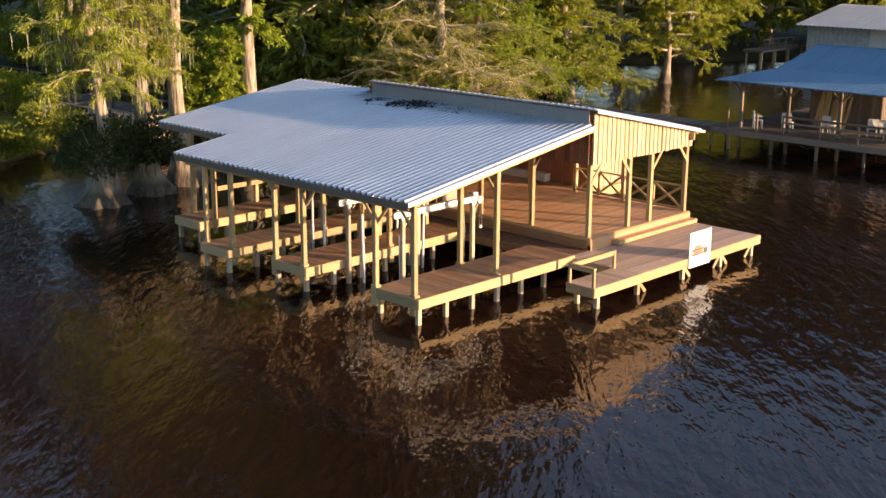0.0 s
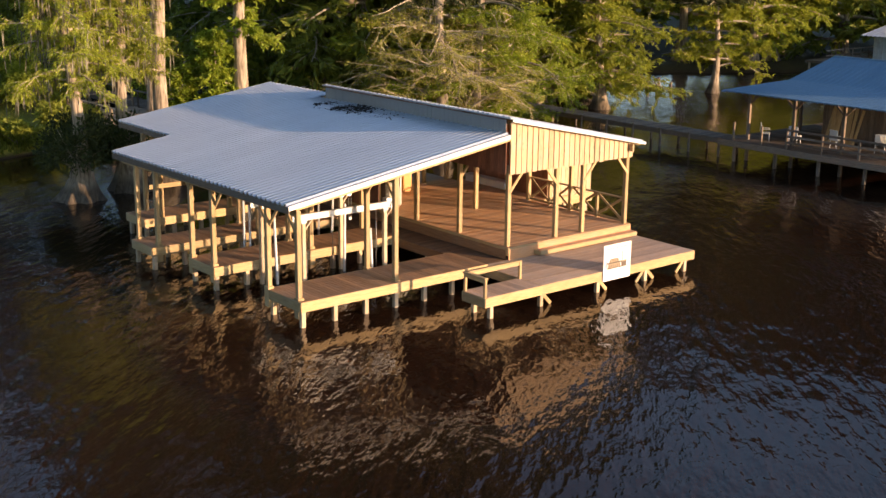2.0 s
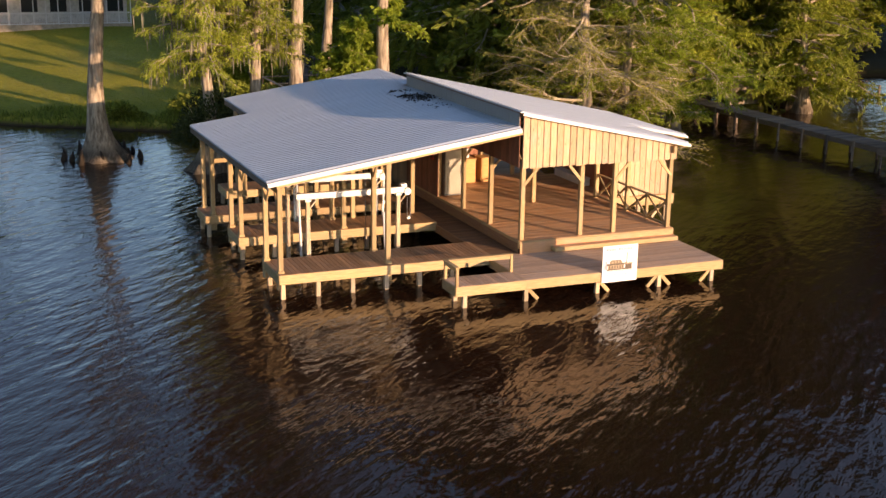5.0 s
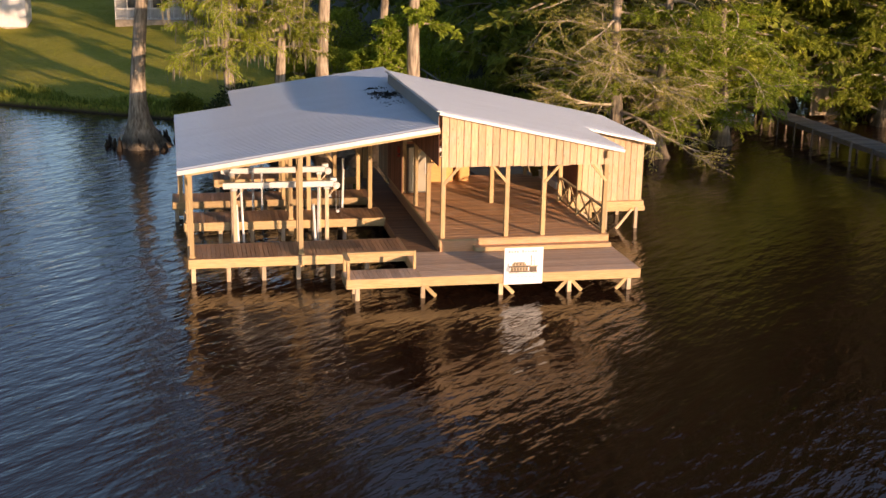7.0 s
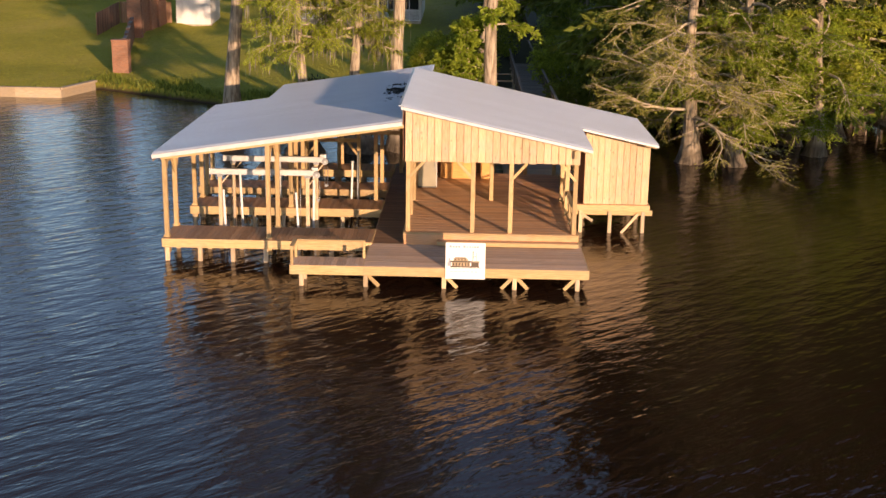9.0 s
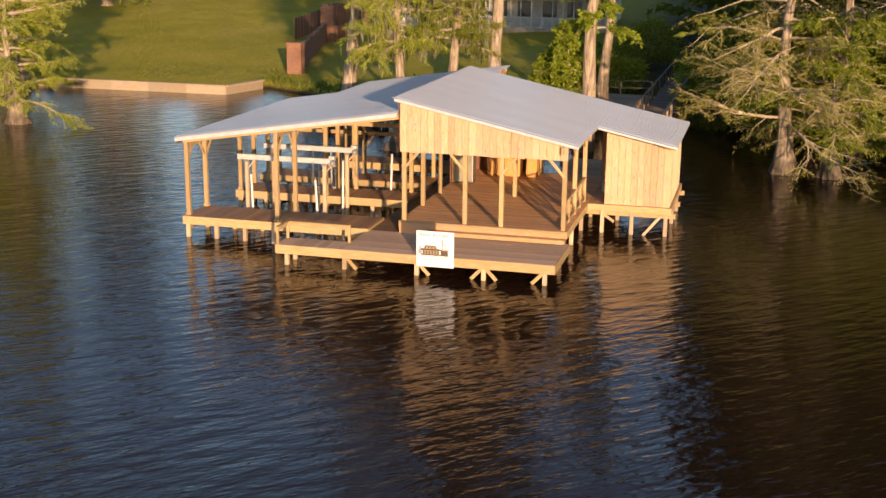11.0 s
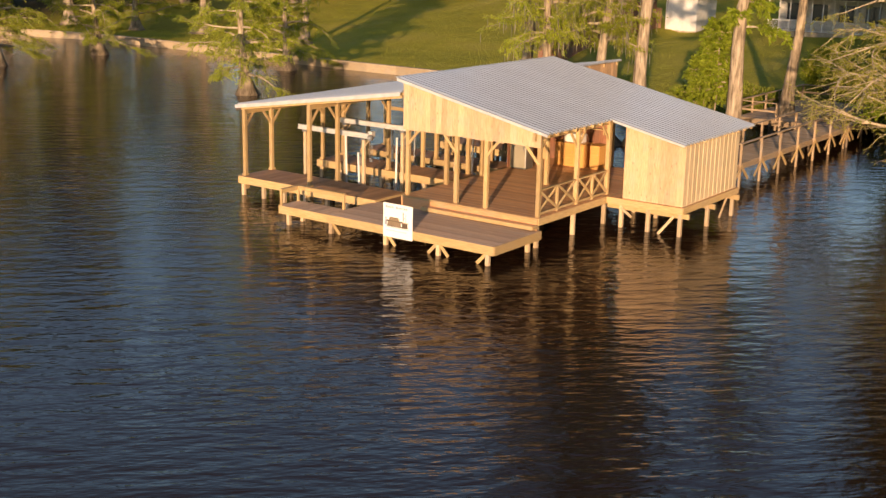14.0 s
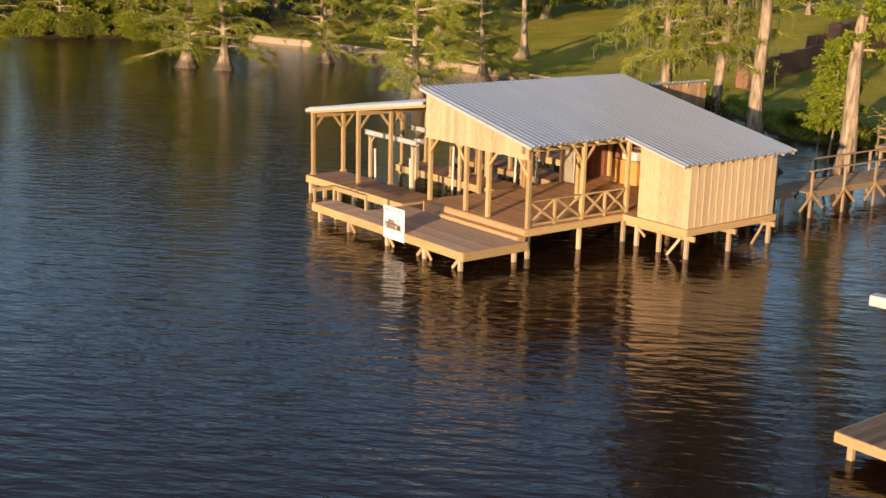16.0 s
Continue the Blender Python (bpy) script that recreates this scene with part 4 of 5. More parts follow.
tallA = tree("cypress", "tall straight " + CY, 11, 29, 5.2, 0.36, 0.7, 10.5, 60, 12, 18, LEAF, (0.45, 0.16), 0.6, at=(-1.4, 21.7, 0), top=0.5, lean=(-0.03, -0.035))
lone = tree("cypress", "lone cypress with a broad fluted base in the lake", 29, 27, 4.2, 0.40, 0.85, 9.5, 44, 11, 16, LEAF, (0.3, 0.09), 0.6, at=(-10.5, 24.8, 0), lean=(0.01, 0))
slim = tree("cypress", "slim straight cypress with a small high crown", 27, 17, 1.9, 0.34, 0.3, 8.0, 22, 9, 14, LEAF, (0.3, 0.09), 0.6, at=(2.8, 31.1, 0.4))
featherA = tree("cypress", CY + " in the shallows", 12, 18, 3.8, 0.30, 0.75, 5.2, 58, 16, 44, LEAF, (0.18, 0.042), 0.8, forks=1, moss=1, at=(-3.6, 21.1, 0))
featherB = tree("cypress", CY + " standing in the lake", 13, 15, 4.4, 0.24, 0.55, 1.2, 56, 13, 44, LEAF, (0.19, 0.048), 0.8, forks=1, at=(-30.2, 21.9, 0), dark_top=99)
tree("leaning_tree", "leaning pale-barked tree with broad leaves low on its trunk", 14, 18, 2.4, 0.42, 0.2, 6.0, 28, 12, 30, LEAF_BROAD, (0.25, 0.13), 0.4, lean=(0.075, 0.02), at=(2.7, 22.6, 0))
sapling = tree("sapling", "slender sapling with bright broad leaves beside a trunk", 23, 6.6, 1.3, 0.06, 0.04, 2.6, 24, 9, 20, LEAF_BROAD, (0.22, 0.12), 0.3, at=(1.75, 22.9, 0), top=0.5)
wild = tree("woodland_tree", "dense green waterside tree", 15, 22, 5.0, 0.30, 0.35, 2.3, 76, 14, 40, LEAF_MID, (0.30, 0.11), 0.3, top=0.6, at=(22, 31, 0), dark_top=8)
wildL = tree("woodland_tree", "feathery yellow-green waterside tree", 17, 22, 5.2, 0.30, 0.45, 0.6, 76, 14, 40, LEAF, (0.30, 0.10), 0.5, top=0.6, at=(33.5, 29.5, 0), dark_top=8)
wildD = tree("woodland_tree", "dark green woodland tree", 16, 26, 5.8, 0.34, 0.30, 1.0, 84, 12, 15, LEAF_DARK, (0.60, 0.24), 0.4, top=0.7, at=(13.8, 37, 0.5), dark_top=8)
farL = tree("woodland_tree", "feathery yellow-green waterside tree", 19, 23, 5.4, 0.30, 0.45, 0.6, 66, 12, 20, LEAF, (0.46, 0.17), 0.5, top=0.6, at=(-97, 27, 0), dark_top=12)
for ob, x, y, r, s in (
        (featherA, -6.3, 20.1, 2.0, 0.95), (sapling, 0.7, 23.8, 2.0, 0.8), (slim, 16.4, 33.0, 5.0, 1.0), (featherB, -38, 34.0, 1.3, 0.95), (featherB, -55.0, 20.3, 2.0, 1.1), (featherB, -58.0, 18.8, 4.0, 1.15),
        (featherB, -56.6, 31.2, 0.6, 0.95), (tallA, -48, 47, 2.6, 0.8), (featherA, -62, 48, 3.9, 1.0), (farL, -87, 27, 3.0, 0.72), (farL, -91, 20.5, 1.0, 0.7), (farL, -95, 14, 2.0, 0.68), (farL, -100, 8.5, 2.7, 0.72), (farL, -84.5, 33.5, 4, 0.7), (farL, -107, 2, 5.0, 0.75), (farL, -116, -6, 0.7, 0.75), (farL, -92, 29, 1.7, 0.8), (farL, -98, 21, 3.7, 0.8), (farL, -104, 14, 4.9, 0.8), (farL, -88, 38, 0.9, 0.75), (wildD, -96, 34, 2.9, 0.72), (wildD, -103, 25, 0.4, 0.75), (wildD, -110, 15, 1.4, 0.75), (wildD, -118, 6, 2.4, 0.75), (wildD, -128, -6, 3.4, 0.75), (wildD, -90, 46, 5.2, 1.1), (wildD, -113, 28, 4.2, 0.8), (wildD, -124, 20, 0.9, 0.8),
        (featherA, -78, 45, 0.4, 1.0), (featherB, -69, 46, 5.0, 1.0), (wildD, -95, 60, 0, 1.0), (wildD, -82, 64, 2, 1.0),
        (wild, 19.5, 25.0, 0.7, 0.95), (wild, 22.5, 28, 2.2, 1.0), (wild, 33.5, 31.5, 4.0, 0.95), (wildL, 32.4, 27.2, 1.0, 0.95), (big2, 19.6, 22.0, 2.4, 1.0), (wild, 16.5, 27, 3.3, 1.1), (wild, 27.5, 32, 1.5, 1.0), (wild, 35, 38, 1.0, 1.1), (wildL, 41, 43, 3.0, 1.1), (wild, 45.6, 28.2, 5.0, 0.8),
        (wild, 50, 46, 0.3, 1.1), (wildL, 60, 36, 2.0, 1.25), (wildD, 70, 40, 3.3, 1.2), (wild, 58, 42, 4.3, 1.3),
        (wildD, 14.2, 43, 1.0, 1.05), (wildD, 14.5, 33, 0.3, 1.15), (wildD, 16.6, 36, 2.5, 1.15), (wildD, 21, 35, 4.0, 1.15), (wildD, 26, 37, 5.0, 1.2), (wildD, 14.5, 52, 0.5, 1.15), (wildD, 32, 40, 3.5, 1.2),
        (wildD, 38, 46, 2.0, 1.3), (wildD, 46, 50, 4.2, 1.4), (wildD, 58, 52, 1.2, 1.5), (wildD, 6.6, 71, 4.4, 1.0), (wildD, 11.5, 67, 1.4, 1.25), (wildD, 28, 50, 1.4, 1.25),
        (wildD, 14.6, 28.5, 1.9, 1.1), (wildD, 19, 29, 0.9, 1.15), (wildD, 25, 32, 2.9, 1.15), (wildD, 30, 35, 5.1, 1.25), (wild, 66, 38, 1.1, 1.3), (wildD, 74, 36, 3.1, 1.3), (wildD, 82, 35, 0.5, 1.3), (wildD, 90, 38, 2.5, 1.35), (wildD, 76, 45, 4.5, 1.35), (wildD, 92, 28, 2.0, 1.5), (farL, 100, 32, 5.5, 1.5), (wildD, 100, 14, 2.8, 1.5), (wildD, 96, 4, 4.8, 1.5), (wildD, 80, 27, 3.8, 1.35),
        (wildD, -125, 50, 1.1, 1.1), (wildD, -72, 72, 3.1, 1.1), (wildD, -60, 84, 0.1, 1.1), (wildD, -50, 92, 1.6, 0.65), (wildD, -40, 98, 4.4, 0.65), (wildD, -30, 96, 2.2, 0.65), (wildD, -17, 92, 5.0, 0.65), (wildD, -6, 90, 0.7, 0.45), (wildD, -88, 52, 1.4, 1.1), (wildD, -118, 44, 3.6, 1.1), (wildD, -76, 84, 4.0, 1.1)):
    put(ob, x, y, r, s)


knees = thing("cypress_knees", "dark cypress knees standing round a trunk", "roots", (-10.5, 24.8, 0))
rnd = random.Random(31)
for i in range(22):
    a, d, h = rnd.uniform(0, 6.283), rnd.uniform(1.0, 2.0), rnd.uniform(0.25, 0.75)
    x, y = d * math.cos(a), d * math.sin(a)
    v, f = tube([Vector((x, y, -0.6)), Vector((x, y, 0.0)), Vector((x + 0.03, y, 0.55 * h)), Vector((x + rnd.uniform(-0.06, 0.06), y, h))], [0.2, 0.15, 0.09, 0.03], 7)
    solid("knee", v, f + [tuple(range(21, 28))], KNEE, knees, "", True)


def shrub(x, y, rad, h, seed, leaf, label, low=0.02):
    rng = np.random.default_rng(seed)
    ob = thing("shrub", label, "shrub", (x, y, max(0.0, ground_z(x, y))))
    v, f = [], []
    for i in range(14):
        a, u = rng.uniform(0, 6.28), rng.uniform(0.4, 1.0)
        p = Vector((math.cos(a) * rad * u, math.sin(a) * rad * u, max(low, h * rng.uniform(0.5, 1.0))))
        t, q = tube([Vector((0, 0, low - 0.32)), Vector((p.x, p.y, p.z + low)) * 0.5, p], [0.03, 0.02, 0.006], 4)
        f += [tuple(k + len(v) for k in w) for w in q]
        v += t
    o = tagged(new("limbwork", raw_mesh("limbwork", v, f, TWIG)), kind="stuff")
    o.parent = ob
    n = int(2600 * rad)
    d = rng.normal(0, 1, (n, 3))
    d /= np.linalg.norm(d, axis=1)[:, None]
    P = d * rng.uniform(0.55, 1.05, (n, 1)) * (rad, rad, h * 0.5)
    P += 0.22 * rad * np.sin(3.0 * d[:, [1, 2, 0]] + seed)
    P[:, 2] += h * 0.5
    a, b = leaves(P[P[:, 2] > low], d[P[:, 2] > low], rng, 0.22, 0.10, 0.2, 0.6)
    o = tagged(new("crown", raw_mesh("crown", a, b, leaf)), kind="stuff")
    o.parent = ob


for i, (x, y, rad, h, m) in enumerate(((-8.2, 34.5, 1.2, 0.6, LEAF_DARK), (-4, 33, 1.5, 1.1, LEAF_DARK), (-0.5, 35, 1.5, 1.6, LEAF_DARK), (8.6, 42, 2.2, 3.0, LEAF_MID), (9.6, 50, 2.6, 3.4, LEAF_MID), (2.6, 54, 2.6, 3.2, LEAF_MID), (-0.5, 47, 2.2, 2.6, LEAF_MID), (10.5, 58, 2.8, 3.6, LEAF_MID), (2.0, 44.5, 2.0, 2.6, LEAF_MID), (9, 33, 2.0, 2.4, LEAF_DARK), (13, 31, 2.0, 2.2, LEAF_DARK), (22, 33, 2.2, 2.2, LEAF_DARK), (40, 41, 2.5, 2.0, LEAF_BROAD), (46, 43, 2.5, 2.2, LEAF_DARK), (-85, 27, 2.6, 2.6, LEAF), (-88.5, 22, 2.6, 2.4, LEAF_DARK), (-91.5, 17, 2.6, 2.8, LEAF), (-95, 11.5, 2.8, 2.4, LEAF_DARK), (-82.5, 32, 2.3, 2.2, LEAF_DARK), (-99, 7, 2.8, 2.6, LEAF))):
    shrub(x, y, rad, h, 40 + i, m, "low leafy shrub at the water's edge")


# shoots in the darkened needles, standing in for the shade round these trunks
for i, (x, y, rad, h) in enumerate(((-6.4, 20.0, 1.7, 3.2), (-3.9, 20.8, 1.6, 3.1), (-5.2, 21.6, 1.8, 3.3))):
    shrub(x, y, rad, h, 70 + i, LEAF_SHADED, "dark leafy shoots round a cypress trunk", 1.5)


# ---- lawn grass and bank weeds ----
def blades(name, label, n, xr, yr, h, w, material, keep, seed):
    rng = np.random.default_rng(seed)
    x, y = rng.uniform(*xr, n), rng.uniform(0, 1, n)
    y = yr[0] + (yr[1] - yr[0]) * y ** 1.5
    z = np.array([ground_z(a, b) if keep(a, b) else -9.0 for a, b in zip(x, y)])
    k = z > 0.1
    x, y, z = x[k], y[k], z[k]
    n = len(x)
    a = rng.uniform(0, 6.283, n)
    hh, ww = h * rng.uniform(0.6, 1.4, n), w * rng.uniform(0.6, 1.4, n)
    dx, dy = np.cos(a) * ww, np.sin(a) * ww
    lx, ly = rng.normal(0, 0.35, n) * hh, rng.normal(0, 0.35, n) * hh
    v = np.stack([np.stack([x - dx, y - dy, z - 0.02], 1), np.stack([x + dx, y + dy, z - 0.02], 1), np.stack([x + lx, y + ly, z + hh], 1)], 1).reshape(-1, 3)
    me = bpy.data.meshes.new(name)
    me.vertices.add(3 * n)
    me.vertices.foreach_set("co", v.ravel())
    me.loops.add(3 * n)
    me.loops.foreach_set("vertex_index", np.arange(3 * n))
    me.polygons.add(n)
    me.polygons.foreach_set("loop_start", np.arange(0, 3 * n, 3))
    me.update()
    me.validate()
    me.materials.append(material)
    return tagged(new(name, me), label, "grass", kind="stuff")


blades("lawn_grass", "short mown yellow-green lawn grass", 240000, (-82, 4), (37, 110), 0.045, 0.025, GRASS, lambda a, b: b > shore_y(a) + 0.9, 1)
blades("bank_weeds", "rough green weeds on the muddy bank", 26000, (-24, 12), (30, 46), 0.3, 0.05, LEAF_DARK, lambda a, b: 0.3 < b - shore_y(a) < 3.2 + 1.5 * math.sin(a), 2)
blades("seawall_grass", "grass fringe along the seawall", 12000, (-80, -23), (37, 46), 0.2, 0.05, GRASS, lambda a, b: 0.5 < b - shore_y(a) < 1.3, 3)


# ---- walkway to the shore ----
def walkway(name, label, x0, x1, y0, y1, z, gap, rails=True, step_=0.2, timber=None, mid=True):
    timber = timber or WALK
    g = thing(name, label, "walkway")
    n = int((y1 - y0) / step_)
    for i in range(n):
        y = y0 + step_ * (i + 0.5)
        bar("plank", (x0, y, z - 0.02), (x1, y, z - 0.02 + random.uniform(-0.006, 0.006)), step_ - 0.012, 0.04, timber, g)
    for x in (x0 + 0.04, x1 - 0.04):
        bar("stringer", (x, y0, z - 0.16), (x, y1, z - 0.16), 0.05, 0.22, timber, g)
    k = int((y1 - y0) / gap)
    for i in range(k + 1):
        y = y0 + 0.2 + (y1 - y0 - 0.4) * i / k
        for x, s in ((x0 - 0.03, -1), (x1 + 0.03, 1)):
            bar("rail_post", (x, y, -1.2), (x, y, z + (0.9 if rails else 0.05)), 0.1, 0.1, timber, g)
            if rails:
                bar("brace", (x + 0.07 * s, y - 0.78, z - 0.72), (x + 0.07 * s, y, z - 0.08), 0.05, 0.13, PINE, g)
                bar("brace", (x + 0.07 * s, y + 0.78, z - 0.72), (x + 0.07 * s, y, z - 0.08), 0.05, 0.13, PINE, g)
    if rails:
        for x in (x0 - 0.03, x1 + 0.03):
            bar("top_rail", (x, y0, z + 0.9), (x, y1, z + 0.9), 0.14, 0.045, timber, g)
            if mid:
                bar("mid_rail", (x, y0, z + 0.45), (x, y1, z + 0.45), 0.04, 0.1, timber, g)
    return g


walkway("shore_walkway", "pale timber walkway with rails and braced posts over the lake", 5.05, 6.8, 14.45, 28.5, 1.08, 2.34, mid=False)
walkway("bank_walkway", "dark old timber walkway with rails climbing into the woods", 5.1, 6.8, 28.6, 62, 1.08, 2.3, timber=OLD, mid=False)
deck("walkway_landing", "shaded plank landing between boathouse and walkway", 3.6, 6.0, 10.5, 14.4, 1.06, "x", 0.2, [(3.8, 12), (5.8, 12), (3.8, 14.2), (5.8, 14.2)], WALK, boards=WALK)
landing = deck("shore_landing", "weathered timber landing beside the walkway", 0.8, 4.86, 28.5, 38.5, 1.06, "x", 0.2, [(x, y) for x in (1, 4.6) for y in (28.7, 33, 38)], WALK, boards=WALK)
for p, q in (((0.85, 28.55), (0.85, 38.4)), ((0.85, 38.4), (4.8, 38.4)), ((0.85, 28.55), (3.0, 28.55))):
    bar("top_rail", (*p, 1.95), (*q, 1.95), 0.14, 0.045, WALK, landing)
    bar("mid_rail", (*p, 1.5), (*q, 1.5), 0.04, 0.1, WALK, landing)
    k = max(1, round((Vector(q) - Vector(p)).length / 2))
    for i in range(k + 1):
        c = Vector(p).lerp(Vector(q), i / k)
        bar("rail_post", (c.x, c.y, 0.5), (c.x, c.y, 1.93), 0.1, 0.1, WALK, landing)
pier = walkway("neighbour_pier", "dark low timber pier without rails over the lake", 24.5, 26.0, 10.6, 33, 0.98, 1.9, False, timber=OLD)

# ---- seawall ----
wall = thing("seawall", "pale timber and concrete seawall along the lawn", "seawall", kind="structure")
pts = [p for p in SHORE if -81 < p[0] < -23]
for (xa, ya), (xb, yb) in zip(pts, pts[1:]):
    n = max(1, int((Vector((xa, ya)) - Vector((xb, yb))).length / 2.4))
    for i in range(n):
        p, q = Vector((xa, ya)).lerp(Vector((xb, yb)), i / n), Vector((xa, ya)).lerp(Vector((xb, yb)), (i + 1) / n)
        bar("cap", (p.x, p.y - 0.3, 0.60), (q.x, q.y - 0.3, 0.60), 0.38, 0.13, SEAWALL, wall)
        bar("face_panel", (p.x, p.y - 0.36, 0.02), (q.x, q.y - 0.36, 0.02), 0.12, 1.02, SEAWALL, wall)

# ---- neighbouring boathouse ----
nb = thing("blue_roof_boathouse", "old open boathouse with a faded blue metal roof", "boathouse")
ev = [(23.7, 10.2, 3.55), (34.9, 10.2, 3.55), (34.9, -2.5, 3.55), (23.7, -2.5, 3.55)]
rg = [(29.3, 7.5, 5.2), (29.3, -2.5, 5.2)]


def hip_face(name, a, b, c, d, n):
    """One face of a hip roof with raised ribs running from the eave a-b to the ridge d-c."""
    a, b, c, d = (Vector(p) for p in (a, b, c, d))
    nrm = (b - a).cross(d - a).normalized()
    v, f = [], []
    for i in range(n):
        for u, h in ((i / n, 0.0), ((i + 0.8) / n, 0.0), ((i + 0.85) / n, 0.03), ((i + 0.95) / n, 0.03)):
            v += [a.lerp(b, u) + nrm * h, d.lerp(c, u) + nrm * h]
    v += [b, c]
    k = len(v)
    v += [p - nrm * 0.06 for p in v]
    for i in range(0, k - 2, 2):
        f += [(i, i + 2, i + 3, i + 1), (k + i, k + i + 1, k + i + 3, k + i + 2), (i, k + i, k + i + 2, i + 2)]
    return solid(name, v, f, ROOF_BLUE, nb, "faded blue ribbed metal roof")


BX, BY, BZ = 27.0, 8.55, 4.02
bk = [(BX, BY, BZ), (58.6 - BX, BY, BZ), (58.6 - BX, -2.5, BZ), (BX, -2.5, BZ)]
for lower, upper in ((ev, bk), (bk, (rg[0], rg[0], rg[1], rg[1]))):
    hip_face("roof_face", lower[3], lower[0], upper[0], upper[3], 32)
    hip_face("roof_face", lower[0], lower[1], upper[1], upper[0], 24)
    hip_face("roof_face", lower[1], lower[2], upper[2], upper[1], 32)
bar("ridge_cap", (*rg[0][:2], 5.22), (*rg[1][:2], 5.22), 0.3, 0.05, ROOF_BLUE, nb)
for p, q in ((rg[0], bk[0]), (rg[0], bk[1]), (bk[0], ev[0]), (bk[1], ev[1])):
    bar("hip_cap", p, q, 0.22, 0.06, ROOF_BLUE, nb)
for x in (24.85, 29.3, 34.2):
    for y in (9.3, 6.6, 3.8, 0.6, -2.0):
        bar("post", (x, y, -1.2), (x, y, 3.75), 0.15, 0.15, OLD, nb)
        if x < 25:
            for s in (-1, 1):
                bar("brace", (x, y, 2.9), (x, y + 0.6 * s, 3.5), 0.06, 0.1, OLD, nb)
bar("beam", (24.85, 9.6, 3.5), (24.85, -2.4, 3.5), 0.1, 0.25, OLD, nb)
bar("beam", (24.7, 9.3, 3.5), (34.4, 9.3, 3.5), 0.1, 0.25, OLD, nb)
deck("neighbour_deck", "weathered deck under the blue roof", 23.9, 34.6, -2.3, 10.4, 1.08, "y", 0.2, [(24.1, y) for y in (9.5, 7, 4.5, 2, -1)] + [(28, 9.8), (32, 9.8)], OLD, boards=OLD, pile=OLD)
nr = thing("deck_railing", "weathered deck railing with two rails", "railing", (24.0, 0, 1.08))
for z in (1.4, 1.7, 2.0):
    bar("rail", (24.05, 6.4, z), (24.05, -2.2, z), 0.05, 0.11, OLD, nr)
for i in range(5):
    bar("rail_post", (24.08, 6.4 - 2 * i, 1.08), (24.08, 6.4 - 2 * i, 2.05), 0.1, 0.1, OLD, nr)
for y in (9.6, 7.9):
    bar("rail_post", (24.08, y, 1.08), (24.08, y, 2.0), 0.1, 0.1, OLD, nr)
# room walls in dark timber, standing in for the dim interior under the roof
room = thing("store_room", "dark board-clad store room under the blue roof", "shed", (30, 6, 1.1))
block("wall", 28.2, 33.6, 3.2, 7.2, 1.09, 3.9, OLD, room)
for i in range(22):
    bar("board", (28.17, 3.3 + 0.18 * i, 1.1), (28.17, 3.3 + 0.18 * i, 3.85), 0.17, 0.03, OLD, room)
lumber = thing("lumber_stack", "tan boards leaning against the dark store room", "lumber", (27.6, 5.6, 1.1))
for i in range(9):
    bar("plank", (27.35 + random.uniform(-0.1, 0.1), 6.4 - 0.2 * i, 1.1), (27.95, 6.45 - 0.2 * i + random.uniform(-0.12, 0.12), 2.7 + random.uniform(-0.3, 0.5)), 0.16, 0.035, PINE, lumber)


def patio_chair(x, y, turn):
    c = thing("patio_chair", "white plastic patio chair on the weathered deck", "chair", (0, 0, 0), "patio chairs")
    block("seat", -0.25, 0.25, -0.24, 0.24, 0.40, 0.44, PVC, c, bevel=0.012)
    block("backrest", -0.25, 0.25, 0.21, 0.26, 0.44, 0.92, PVC, c, bevel=0.02)
    for sx in (-0.22, 0.22):
        for sy in (-0.2, 0.2):
            rod("leg", (sx, sy, 0), (sx * 0.95, sy * 0.95, 0.41), 0.022, PVC, c, seg=6)
        block("armrest", sx - 0.03, sx + 0.03, -0.22, 0.24, 0.62, 0.65, PVC, c, bevel=0.01)
    c.matrix_basis = pose(x, y, 1.08, 0, 0, turn)


for x, y, a in ((25.2, 8.5, 40), (25.6, 7.0, 100), (26.2, 5.0, 80), (26.8, 3.0, 120), (25.8, 1.6, 60)):
    patio_chair(x, y, a)
boat = thing("covered_boat", "small white boat stored on the neighbour's deck", "boat", (26.8, 1.0, 1.1))
bm = bmesh.new()
for i in range(9):
    u = i / 8
    w = 0.75 * (1 - max(0, u - 0.55) ** 2 * 4.6)
    for a in range(7):
        t = math.pi * a / 6
        bm.verts.new((w * math.cos(t), -2.2 + 4.4 * u, 0.75 + 0.12 * u * u - 0.6 * math.sin(t) * (1 - 0.3 * u)))
bm.verts.ensure_lookup_table()
for i in range(8):
    for a in range(6):
        k = i * 7 + a
        bm.faces.new([bm.verts[q] for q in (k, k + 1, k + 8, k + 7)])
bmesh.ops.solidify(bm, geom=bm.faces[:], thickness=0.05)
part("hull", bm, WHITE, boat, "white hull")
for y in (-1.2, 1.0):
    block("trestle", -0.6, 0.6, y - 0.06, y + 0.06, -0.02, 0.25, OLD, boat).location = (0, 0, 0)
for i in range(7):
    x, y, h = 43.2 + 0.42 * i, 32.4 + 0.5 * math.sin(2.1 * i), 0.5 + 0.25 * math.sin(1.7 * i + 1)
    st = thing("old_piling", "short rotten piling standing in the lake", "piling", (x, y, 0), "old pilings")
    rod("stake", (x, y, -1.2), (x + 0.05, y, h), 0.11, OLD, st, seg=8, r2=0.08)
nl = thing("boat_lift", "white aluminium boat lift beam on timber posts", "boat lift", (21.5, -2.3, 0), "boat lifts")
